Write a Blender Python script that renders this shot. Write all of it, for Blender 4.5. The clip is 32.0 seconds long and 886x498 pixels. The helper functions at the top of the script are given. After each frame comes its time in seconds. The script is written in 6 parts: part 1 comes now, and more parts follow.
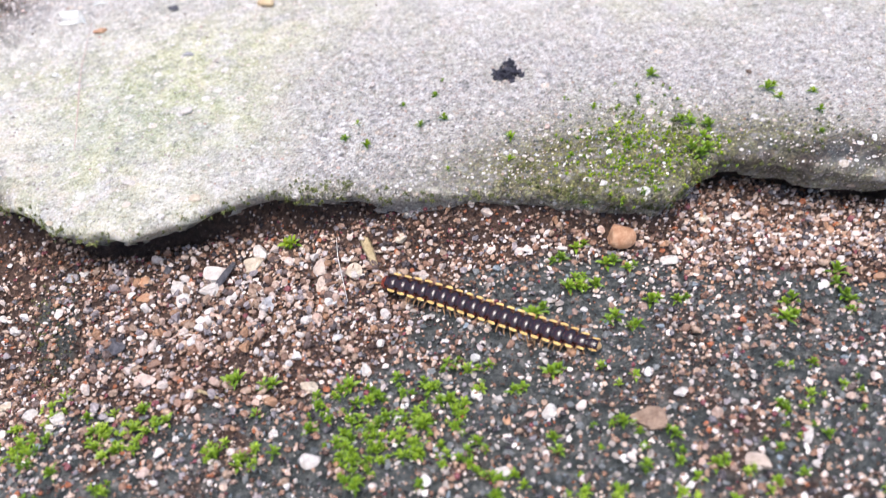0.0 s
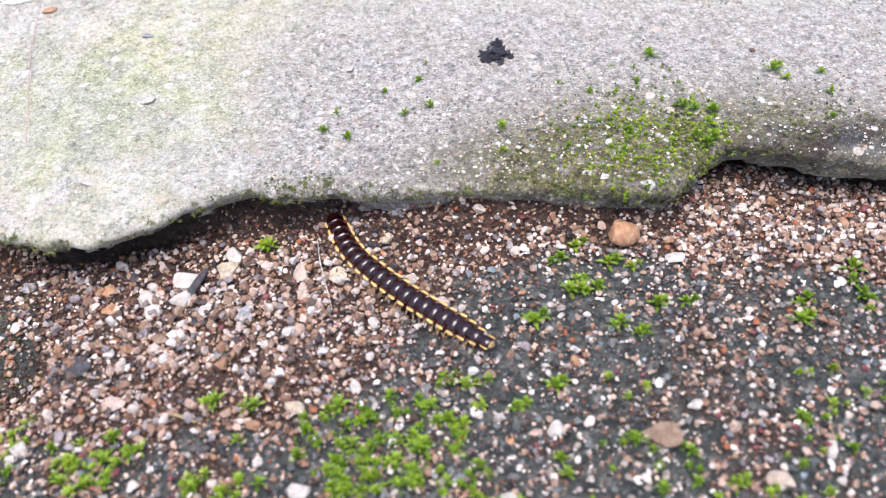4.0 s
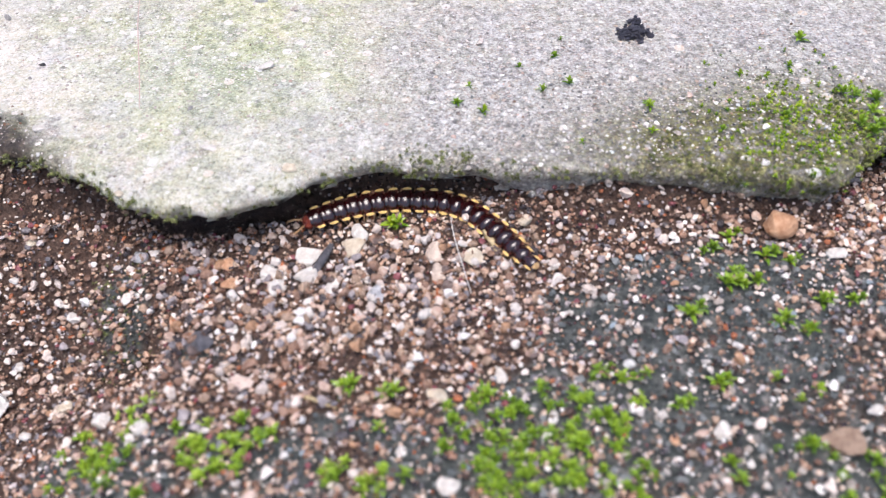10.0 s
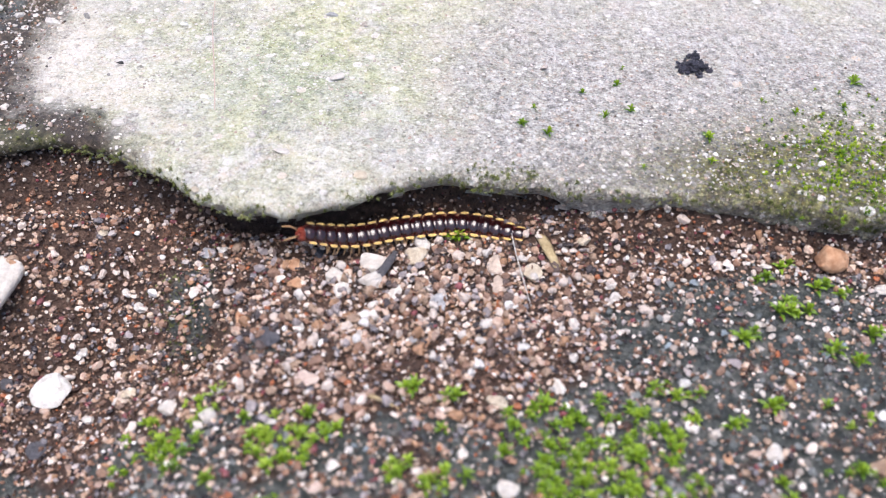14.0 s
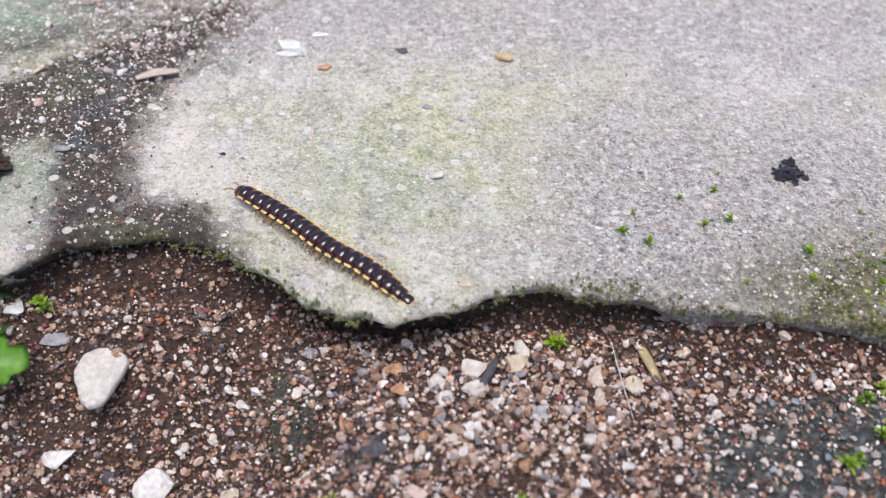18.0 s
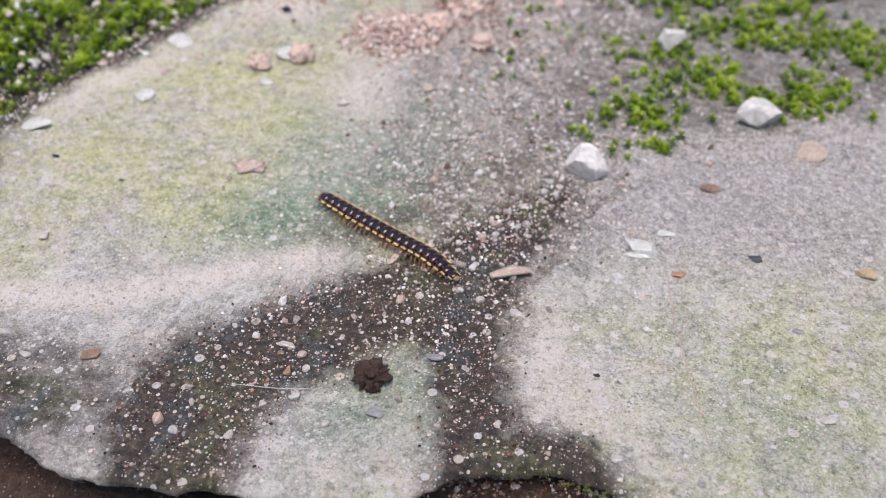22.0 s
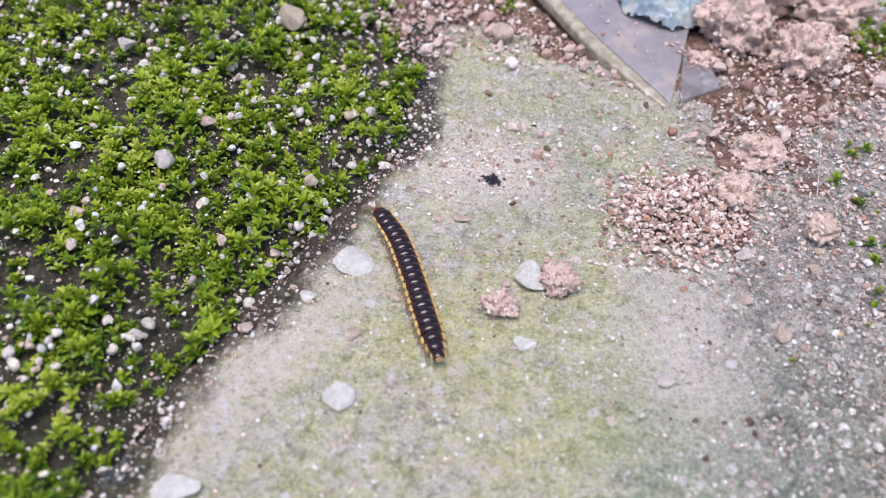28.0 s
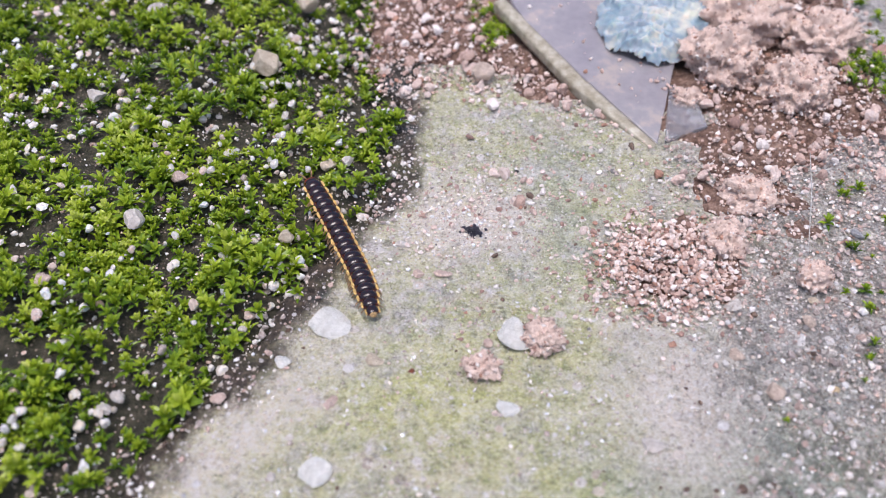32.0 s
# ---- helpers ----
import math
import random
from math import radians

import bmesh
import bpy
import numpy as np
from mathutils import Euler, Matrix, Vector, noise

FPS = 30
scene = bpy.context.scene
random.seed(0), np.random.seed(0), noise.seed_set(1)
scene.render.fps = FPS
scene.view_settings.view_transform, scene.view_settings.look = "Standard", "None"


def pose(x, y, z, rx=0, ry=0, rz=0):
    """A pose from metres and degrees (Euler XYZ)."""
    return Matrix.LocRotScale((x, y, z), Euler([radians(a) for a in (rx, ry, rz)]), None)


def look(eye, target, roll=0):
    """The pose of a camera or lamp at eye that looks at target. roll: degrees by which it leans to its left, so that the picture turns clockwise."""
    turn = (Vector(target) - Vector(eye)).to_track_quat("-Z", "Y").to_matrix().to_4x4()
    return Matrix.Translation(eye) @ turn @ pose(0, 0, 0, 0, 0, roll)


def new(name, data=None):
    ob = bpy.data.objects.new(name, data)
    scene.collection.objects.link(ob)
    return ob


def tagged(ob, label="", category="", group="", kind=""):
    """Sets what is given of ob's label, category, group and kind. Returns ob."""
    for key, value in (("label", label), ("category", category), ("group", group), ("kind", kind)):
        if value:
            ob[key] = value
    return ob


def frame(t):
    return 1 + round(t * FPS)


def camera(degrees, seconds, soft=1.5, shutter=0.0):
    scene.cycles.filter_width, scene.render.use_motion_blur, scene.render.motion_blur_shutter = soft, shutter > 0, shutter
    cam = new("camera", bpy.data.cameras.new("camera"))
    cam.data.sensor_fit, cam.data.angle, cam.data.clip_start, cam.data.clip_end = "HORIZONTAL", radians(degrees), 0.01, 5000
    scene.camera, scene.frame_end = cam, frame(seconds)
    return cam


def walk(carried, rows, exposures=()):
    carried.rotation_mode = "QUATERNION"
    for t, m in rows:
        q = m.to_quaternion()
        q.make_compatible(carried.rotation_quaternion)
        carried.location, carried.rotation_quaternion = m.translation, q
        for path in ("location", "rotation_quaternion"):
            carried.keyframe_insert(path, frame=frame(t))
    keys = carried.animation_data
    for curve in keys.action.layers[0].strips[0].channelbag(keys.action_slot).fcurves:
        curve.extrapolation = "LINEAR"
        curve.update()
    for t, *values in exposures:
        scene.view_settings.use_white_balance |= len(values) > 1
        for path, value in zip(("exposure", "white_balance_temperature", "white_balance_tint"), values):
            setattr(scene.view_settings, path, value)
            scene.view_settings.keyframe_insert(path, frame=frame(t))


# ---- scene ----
U = 0.00115  # one unit of the plan, in metres
cam = camera(49.04, 32.0, soft=1.0, shutter=0.35)
# a close-up lens: shallow depth of field
cam.data.dof.use_dof, cam.data.dof.focus_distance, cam.data.dof.aperture_fstop = True, 0.105, 30.0

# seconds, eye x y z in plan units, then yaw, pitch and roll in degrees
PATH = [
    (0, 13.56, -59.47, 59.92, 2.29, -44.52, -4.81), (0.5, 11.25, -58.50, 56.96, 1.94, -45.70, -4.62),
    (1, 7.98, -55.80, 59.15, 0.77, -46.09, -3.50), (1.5, 7.13, -53.24, 59.70, 0.73, -46.42, -3.73),
    (2, 8.25, -51.06, 60.00, 0.17, -46.66, -3.53), (2.5, 9.31, -51.46, 58.75, 0.59, -46.70, -3.77),
    (3, 11.08, -51.53, 58.58, 0.44, -47.18, -3.98), (3.5, 11.28, -52.10, 57.86, -0.18, -47.23, -3.96),
    (5.5, 10.45, -51.24, 59.81, -1.00, -47.18, -3.60), (6, 12.12, -51.79, 58.92, 0.12, -46.96, -4.53),
    (6.5, 12.39, -51.24, 58.98, 0.07, -47.03, -4.58), (7, 11.19, -51.04, 58.40, -0.32, -47.04, -4.06),
    (7.5, 8.42, -51.08, 57.38, -1.81, -46.91, -2.74), (8, 4.49, -51.32, 57.19, -2.26, -46.39, -2.20),
    (8.5, 4.70, -52.65, 55.90, -0.98, -45.77, -3.20), (9, 3.44, -50.85, 55.99, -1.01, -45.84, -2.62),
    (9.5, -1.12, -49.33, 53.13, -1.13, -46.39, -0.71), (10, -0.00, -49.24, 52.81, 0.00, -46.69, -1.85),
    (10.5, 0.06, -49.35, 53.70, 0.22, -46.28, -1.75), (11, -2.14, -50.44, 52.99, -0.47, -45.69, -0.25),
    (11.5, -3.98, -50.89, 53.00, -0.71, -45.42, 0.61), (12, -4.06, -51.05, 52.46, -0.35, -45.29, 0.64),
    (12.5, -4.74, -51.61, 52.13, 0.09, -44.89, 0.79), (13, -5.26, -51.66, 52.28, 0.04, -45.07, 1.29),
    (13.5, -5.30, -52.04, 52.80, -0.06, -44.86, 1.64), (15.5, -4.42, -51.50, 55.73, 0.42, -45.03, 1.41),
    (16, -5.42, -50.40, 56.37, 0.85, -44.79, 1.34), (16.5, -7.58, -49.70, 56.61, 1.27, -44.22, 1.66),
    (17, -8.99, -48.76, 56.64, 1.58, -43.95, 1.69), (17.5, -10.20, -48.48, 57.38, 1.43, -43.89, 2.00),
    (18, -12.63, -47.48, 59.29, 1.64, -43.88, 2.32), (18.5, -14.19, -45.57, 61.09, 2.00, -44.02, 2.56),
    (19, -18.34, -43.62, 61.44, 2.16, -43.66, 3.11), (19.5, -24.85, -41.23, 62.84, 2.17, -43.16, 3.51),
    (20, -29.75, -39.31, 63.64, 2.37, -42.89, 3.73), (20.5, -33.53, -36.80, 65.90, 3.40, -43.00, 3.22),
    (21, -37.31, -37.46, 69.53, 7.13, -41.02, 1.58), (21.5, -39.13, -37.81, 69.52, 8.79, -40.79, 1.12),
    (22, -40.46, -37.36, 68.86, 9.83, -41.04, 0.94), (22.5, -40.11, -36.91, 68.81, 9.54, -40.92, 0.84),
    (23, -40.51, -36.71, 68.95, 9.28, -40.82, 1.02), (23.5, -42.10, -34.87, 70.63, 8.29, -40.78, 1.15),
    (24, -49.10, -29.78, 73.78, 6.30, -42.26, 2.10), (24.5, -63.03, -20.77, 73.67, 4.44, -43.52, 3.43),
    (25, -76.18, -10.94, 73.96, 2.43, -44.53, 4.50), (25.5, -89.01, -2.28, 71.61, -0.01, -45.01, 6.50),
    (27.5, -87.11, 15.92, 62.33, 4.03, -45.58, 1.24), (28, -86.45, 18.32, 62.35, 3.99, -45.36, 0.62),
    (28.5, -86.49, 20.10, 62.57, 3.89, -45.54, 0.36), (29, -86.32, 21.25, 62.56, 4.07, -45.44, 0.02),
    (29.5, -86.24, 21.07, 62.75, 4.16, -45.41, -0.04), (30, -85.80, 22.42, 63.42, 4.16, -45.35, -0.45),
    (30.5, -85.81, 22.83, 63.70, 3.86, -45.34, -0.44), (31, -85.21, 23.45, 63.05, 4.43, -45.69, -0.81),
    (31.5, -84.61, 23.77, 62.80, 4.66, -45.54, -1.13), (32, -84.93, 23.78, 63.55, 4.07, -45.09, -0.82),
]

def stand(x, y, z, yaw, pitch, roll):
    a, b = radians(yaw), radians(pitch)
    eye = Vector((x, y, z)) * U
    ahead = Vector((-math.sin(a) * math.cos(b), math.cos(a) * math.cos(b), math.sin(b)))
    return look(eye, eye + ahead * 0.1, roll)


EXPOSURES = [(0, 1.10, 6250, 12), (9, 1.08, 6250, 12), (13, 1.06, 6250, 12), (16, 0.98, 6300, 11), (19, 0.56, 6250, 11), (21, 0.40, 6350, 12), (24, 0.38, 6400, 14), (25, 0.32, 6300, 14), (28, 0.42, 6150, 16), (32, 0.42, 6150, 16)]
walk(cam, [(r[0], stand(*r[1:])) for r in PATH], EXPOSURES)

# ---- light: soft bright overcast daylight ----
world = bpy.data.worlds.new("overcast_sky")
scene.world = world
world.use_nodes = True
wt = world.node_tree
sky = wt.nodes.new("ShaderNodeTexSky")
sky.sky_type, sky.sun_disc = "NISHITA", False
sky.sun_elevation, sky.sun_rotation = radians(80), radians(195)
sky.dust_density, sky.air_density = 4.0, 1.0
wt.links.new(sky.outputs[0], wt.nodes["Background"].inputs[0])
wt.nodes["Background"].inputs[1].default_value = 0.125
sun = new("sun", bpy.data.lights.new("sun", "SUN"))
sun.data.energy, sun.data.angle, sun.data.color = 2.0, radians(38), (1.0, 0.93, 0.88)
sun.matrix_world = look((math.sin(radians(195)), math.cos(radians(195)), math.tan(radians(80))), (0, 0, 0))


# ---- node helpers ----
class Shade:
    def __init__(self, name, rough=0.6, **sets):
        self.m = bpy.data.materials.new(name)
        self.m.use_nodes = True
        self.t = self.m.node_tree
        self.b = self.t.nodes["Principled BSDF"]
        self.b.inputs["Roughness"].default_value = rough
        for k, v in sets.items():
            self.b.inputs[k.replace("_", " ")].default_value = v
        self.pos = None

    def n(self, kind):
        return self.t.nodes.new(kind)

    def put(self, sock, v):
        if hasattr(v, "is_linked"):
            self.t.links.new(v, sock)
        else:
            sock.default_value = (*v, 1) if isinstance(v, tuple) and len(v) == 3 and sock.type == "RGBA" else v

    def at(self):
        if not self.pos:
            tc = self.n("ShaderNodeTexCoord")
            sc = self.n("ShaderNodeVectorMath")
            sc.operation = "SCALE"
            self.t.links.new(tc.outputs["Object"], sc.inputs[0])
            sc.inputs["Scale"].default_value = 1 / U
            self.pos = sc.outputs[0]
        return self.pos

    def noise(self, scale, detail=4, rough=0.6, colour=False, warp=0.0):
        k = self.n("ShaderNodeTexNoise")
        self.t.links.new(self.at(), k.inputs["Vector"])
        self.put(k.inputs["Scale"], scale), self.put(k.inputs["Detail"], detail)
        self.put(k.inputs["Roughness"], rough), self.put(k.inputs["Distortion"], warp)
        return k.outputs["Color" if colour else "Fac"]

    def cells(self, scale, feature="F1", out="Distance"):
        k = self.n("ShaderNodeTexVoronoi")
        k.feature = feature
        self.t.links.new(self.at(), k.inputs["Vector"])
        self.put(k.inputs["Scale"], scale)
        return k.outputs[out]

    def ramp(self, fac, stops, mode="LINEAR"):
        k = self.n("ShaderNodeValToRGB")
        k.color_ramp.interpolation = mode
        while len(k.color_ramp.elements) < len(stops):
            k.color_ramp.elements.new(0.5)
        for e, (p, c) in zip(k.color_ramp.elements, stops):
            e.position, e.color = p, ((*c, 1) if isinstance(c, tuple) else (c, c, c, 1))
        self.put(k.inputs[0], fac)
        return k.outputs[0]

    def mix(self, fac, a, b, mode="MIX"):
        k = self.n("ShaderNodeMix")
        k.data_type, k.blend_type = "RGBA", mode
        self.put(k.inputs[0], fac), self.put(k.inputs[6], a), self.put(k.inputs[7], b)
        return k.outputs[2]

    def math(self, op, a, b=0.0, clamp=False):
        k = self.n("ShaderNodeMath")
        k.operation, k.use_clamp = op, clamp
        self.put(k.inputs[0], a), self.put(k.inputs[1], b)
        return k.outputs[0]

    def attr(self, name):
        k = self.n("ShaderNodeAttribute")
        k.attribute_name = name
        return k.outputs["Fac"]

    def island(self):
        return self.n("ShaderNodeNewGeometry").outputs["Random Per Island"]

    def each(self):
        return self.n("ShaderNodeObjectInfo").outputs["Random"]

    def bump(self, height, depth, strength=1.0):
        k = self.n("ShaderNodeBump")
        self.put(k.inputs["Height"], height)
        k.inputs["Distance"].default_value, k.inputs["Strength"].default_value = depth * U, strength
        self.t.links.new(k.outputs[0], self.b.inputs["Normal"])

    def done(self, colour, rough=None):
        self.put(self.b.inputs["Base Color"], colour)
        if rough is not None:
            self.put(self.b.inputs["Roughness"], rough)
        return self.m


# ---- materials ----
def slab_material():
    s = Shade("weathered_concrete", 0.7)
    big, mid, fine = s.noise(0.09, 5), s.noise(0.5, 7, 0.7), s.noise(3.2, 6, 0.75)
    c = s.ramp(big, [(0.30, (0.47, 0.46, 0.43)), (0.5, (0.60, 0.58, 0.53)), (0.70, (0.68, 0.65, 0.60))])
    # paler scoured patches and dull grey ones
    c = s.mix(s.ramp(s.noise(0.26, 7, 0.75), [(0.50, 0.0), (0.57, 0.85)]), c, (0.86, 0.82, 0.78))
    c = s.mix(s.ramp(s.noise(0.22, 7, 0.78, warp=1.0), [(0.51, 0.0), (0.60, 0.7)]), c, (0.37, 0.37, 0.40))
    for size, amount in ((0.17, 0.75), (0.62, 0.6)):
        blot = s.noise(size, 5, 0.63, warp=0.8)
        c = s.mix(s.ramp(blot, [(0.36, amount), (0.46, 0.0)]), c, (0.38, 0.39, 0.36))
        c = s.mix(s.ramp(blot, [(0.55, 0.0), (0.63, amount)]), c, (0.87, 0.85, 0.81))
    # green film of algae
    green = s.ramp(mid, [(0.34, (0.27, 0.31, 0.14)), (0.5, (0.50, 0.53, 0.28)), (0.64, (0.76, 0.75, 0.50))])
    c = s.mix(s.math("MULTIPLY", s.attr("algae"), s.ramp(s.noise(0.35, 6, 0.75), [(0.40, 0.0), (0.60, 1.0)])), c, green)
    c = s.mix(s.math("MULTIPLY", s.attr("algae"), s.ramp(s.noise(0.11, 4, 0.6, warp=0.8), [(0.44, 0.0), (0.58, 0.85)])), c, s.ramp(mid, [(0.35, (0.40, 0.43, 0.20)), (0.5, (0.60, 0.60, 0.34)), (0.66, (0.80, 0.78, 0.56))]))
    speck = s.math("MULTIPLY", s.ramp(s.noise(2.0, 6, 0.8), [(0.36, 1.0), (0.44, 0.0)]), s.ramp(s.noise(0.22, 5, 0.7), [(0.40, 0.1), (0.60, 0.8)]))
    c = s.mix(speck, c, (0.17, 0.19, 0.15))
    c = s.mix(s.ramp(s.noise(0.13, 6, 0.68, warp=1.2), [(0.54, 0.0), (0.64, 0.5)]), c, (0.82, 0.71, 0.63))
    violet = s.ramp(s.noise(0.4, 7, 0.78, warp=0.5), [(0.53, 0.0), (0.61, 0.45)])
    c = s.mix(violet, c, (0.72, 0.68, 0.71))
    flake = s.ramp(s.noise(0.75, 8, 0.8, warp=0.6), [(0.58, 0.0), (0.62, 0.8)])
    c = s.mix(s.math("MULTIPLY", flake, s.attr("algae")), c, (0.84, 0.80, 0.84))
    # worn, pitted grey parts
    grey = s.ramp(s.noise(0.9, 7, 0.75), [(0.34, (0.20, 0.19, 0.195)), (0.47, (0.43, 0.415, 0.42)), (0.6, (0.65, 0.63, 0.62)), (0.72, (0.79, 0.76, 0.75))])
    c = s.mix(s.math("MULTIPLY", s.attr("pitted"), s.ramp(mid, [(0.3, 0.55), (0.6, 0.95)])), c, grey)
    lime = s.ramp(mid, [(0.34, (0.40, 0.45, 0.13)), (0.5, (0.63, 0.65, 0.26)), (0.66, (0.83, 0.82, 0.48))])
    c = s.mix(s.math("MULTIPLY", s.attr("lime"), s.ramp(s.noise(0.28, 6, 0.7, warp=0.8), [(0.42, 0.0), (0.56, 0.95)])), c, lime)
    teal = s.ramp(mid, [(0.34, (0.09, 0.17, 0.11)), (0.52, (0.23, 0.36, 0.24)), (0.68, (0.46, 0.56, 0.42))])
    c = s.mix(s.math("MULTIPLY", s.attr("teal"), s.ramp(s.noise(0.45, 5, 0.68), [(0.32, 0.3), (0.52, 1.0)])), c, teal)
    c = s.mix(s.math("MULTIPLY", s.attr("pale"), s.ramp(s.noise(0.45, 6, 0.75), [(0.34, 0.3), (0.50, 1.0)])), c, (0.88, 0.80, 0.73))
    grime = s.noise(1.3, 7, 0.74)
    c = s.mix(s.ramp(grime, [(0.38, 0.5), (0.46, 0.0)]), c, (0.30, 0.31, 0.28), "MULTIPLY")
    c = s.mix(s.ramp(grime, [(0.55, 0.0), (0.63, 0.5)]), c, (0.86, 0.84, 0.81))
    # mossy film
    mossy = s.ramp(s.noise(1.6, 6, 0.7), [(0.32, (0.022, 0.020, 0.014)), (0.46, (0.095, 0.085, 0.042)), (0.58, (0.22, 0.22, 0.075)), (0.70, (0.44, 0.42, 0.22))])
    c = s.mix(s.math("MULTIPLY", s.attr("mossy"), s.ramp(s.noise(0.8, 6, 0.75), [(0.36, 0.25), (0.50, 1.0)])), c, mossy)
    # soaked soil stain, and shade painted along the right-hand slab edge
    edge = s.math("ADD", s.attr("stain"), s.math("MULTIPLY", s.math("SUBTRACT", s.noise(0.34, 7, 0.72, warp=0.6), 0.5), 1.5))
    dark = s.ramp(s.noise(1.3, 7, 0.75), [(0.34, (0.014, 0.010, 0.010)), (0.46, (0.044, 0.031, 0.026)), (0.58, (0.092, 0.066, 0.048)), (0.70, (0.21, 0.155, 0.12))])
    olive = s.ramp(s.noise(1.3, 7, 0.75), [(0.34, (0.020, 0.022, 0.012)), (0.50, (0.085, 0.088, 0.042)), (0.70, (0.24, 0.23, 0.12))])
    slate = s.ramp(s.noise(1.3, 7, 0.75), [(0.34, (0.012, 0.016, 0.020)), (0.50, (0.050, 0.062, 0.068)), (0.70, (0.17, 0.19, 0.20))])
    dark = s.mix(s.ramp(s.noise(0.12, 4, 0.6), [(0.50, 0.0), (0.62, 0.85)]), dark, olive)
    dark = s.mix(s.ramp(s.noise(0.17, 4, 0.6, warp=0.7), [(0.54, 0.0), (0.64, 0.9)]), dark, slate)
    c = s.mix(s.ramp(edge, [(0.15, 0.0), (0.42, 0.45), (0.75, 0.97)]), c, dark)
    h = s.math("ADD", s.math("MULTIPLY", fine, 0.6), s.math("MULTIPLY", s.noise(1.0, 7, 0.75), 1.5))
    # sand specks of two sizes in the paste
    for size, light, shade in ((0.8, 0.80, 0.93), (1.7, 0.70, 0.84), (3.4, 0.58, 0.66)):
        sep = s.n("ShaderNodeSeparateColor")
        s.put(sep.inputs[0], s.cells(size, out="Color"))
        reach = s.math("MULTIPLY", sep.outputs[2], 0.30)
        near = s.ramp(s.math("SUBTRACT", s.cells(size), reach), [(0.07, 1.0), (0.12, 0.0)])
        lightm = s.math("MULTIPLY", near, s.ramp(sep.outputs[0], [(light, 0.0), (light + 0.04, 0.85)]))
        darkm = s.math("MULTIPLY", near, s.ramp(sep.outputs[1], [(shade, 0.0), (shade + 0.04, 0.4)]))
        c = s.mix(lightm, c, s.mix(sep.outputs[1], (0.88, 0.86, 0.86), (0.80, 0.70, 0.60)))
        c = s.mix(darkm, c, (0.12, 0.10, 0.085))
        h = s.math("ADD", h, s.math("MULTIPLY", lightm, 0.3))
    for size, amount in ((4.2, 0.30), (8.0, 0.26)):
        sep = s.n("ShaderNodeSeparateColor")
        s.put(sep.inputs[0], s.cells(size, out="Color"))
        tone = s.ramp(sep.outputs[0], [(0.0, (0.50, 0.50, 0.50)), (0.3, (0.72, 0.70, 0.68)), (0.5, (0.36, 0.34, 0.32)), (0.66, (0.92, 0.90, 0.88)), (0.78, (0.52, 0.42, 0.35)), (0.9, (0.12, 0.11, 0.10))], "CONSTANT")
        c = s.mix(amount, c, tone, "OVERLAY")
        h = s.math("ADD", h, s.math("MULTIPLY", sep.outputs[1], 0.22))
    worn = s.math("MAXIMUM", s.attr("pitted"), s.attr("mossy"))
    for size, amount in ((1.7, 0.5), (3.0, 0.6)):
        sep = s.n("ShaderNodeSeparateColor")
        s.put(sep.inputs[0], s.cells(size, out="Color"))
        tone = s.ramp(sep.outputs[0], [(0.0, (0.18, 0.17, 0.18)), (0.18, (0.52, 0.50, 0.48)), (0.45, (0.32, 0.30, 0.29)), (0.60, (0.64, 0.60, 0.58)), (0.78, (0.98, 0.96, 0.95)), (0.90, (0.54, 0.42, 0.37))], "CONSTANT")
        keep = s.math("MULTIPLY", s.ramp(s.cells(size), [(0.30, 1.0), (0.52, 0.0)]), s.math("MULTIPLY", worn, amount))
        c = s.mix(keep, c, tone, "OVERLAY")
        h = s.math("ADD", h, s.math("MULTIPLY", s.math("MULTIPLY", keep, sep.outputs[1]), 0.9))
    c = s.mix(0.22, c, s.ramp(fine, [(0.30, 0.2), (0.70, 0.86)]), "OVERLAY")
    s.bump(h, 0.5)
    return s.done(c, s.ramp(s.noise(0.8), [(0.3, 0.42), (0.7, 0.75)]))


def soil_material(name, stops, gloss=0.75, scale=1.1, depth=0.5):
    s = Shade(name, gloss)
    c = s.ramp(s.noise(scale, 7, 0.72), stops)
    spot = s.cells(2.4, out="Color")
    sep = s.n("ShaderNodeSeparateColor")
    s.put(sep.inputs[0], spot)
    near = s.ramp(s.cells(2.4), [(0.18, 1.0), (0.36, 0.0)])
    c = s.mix(s.math("MULTIPLY", near, s.ramp(sep.outputs[0], [(0.72, 0.0), (0.8, 0.8)])), c, (0.42, 0.34, 0.27))
    s.bump(s.math("ADD", s.noise(2.0, 6, 0.75), s.math("MULTIPLY", near, 0.4)), depth)
    return s, c


def ground_material():
    s, c = soil_material("damp_sandy_soil", [(0.3, (0.020, 0.011, 0.008)), (0.5, (0.060, 0.033, 0.023)), (0.72, (0.15, 0.092, 0.066))], 0.5, 1.6)
    film = s.ramp(s.noise(0.9, 6, 0.7), [(0.3, (0.012, 0.016, 0.016)), (0.45, (0.036, 0.045, 0.044)), (0.56, (0.085, 0.092, 0.088)), (0.68, (0.21, 0.20, 0.19))])
    edge = s.math("ADD", s.attr("film"), s.math("MULTIPLY", s.math("SUBTRACT", s.noise(0.4, 5, 0.7), 0.5), 1.2))
    return s.done(s.mix(s.ramp(edge, [(0.35, 0.0), (0.65, 0.95)]), c, film))


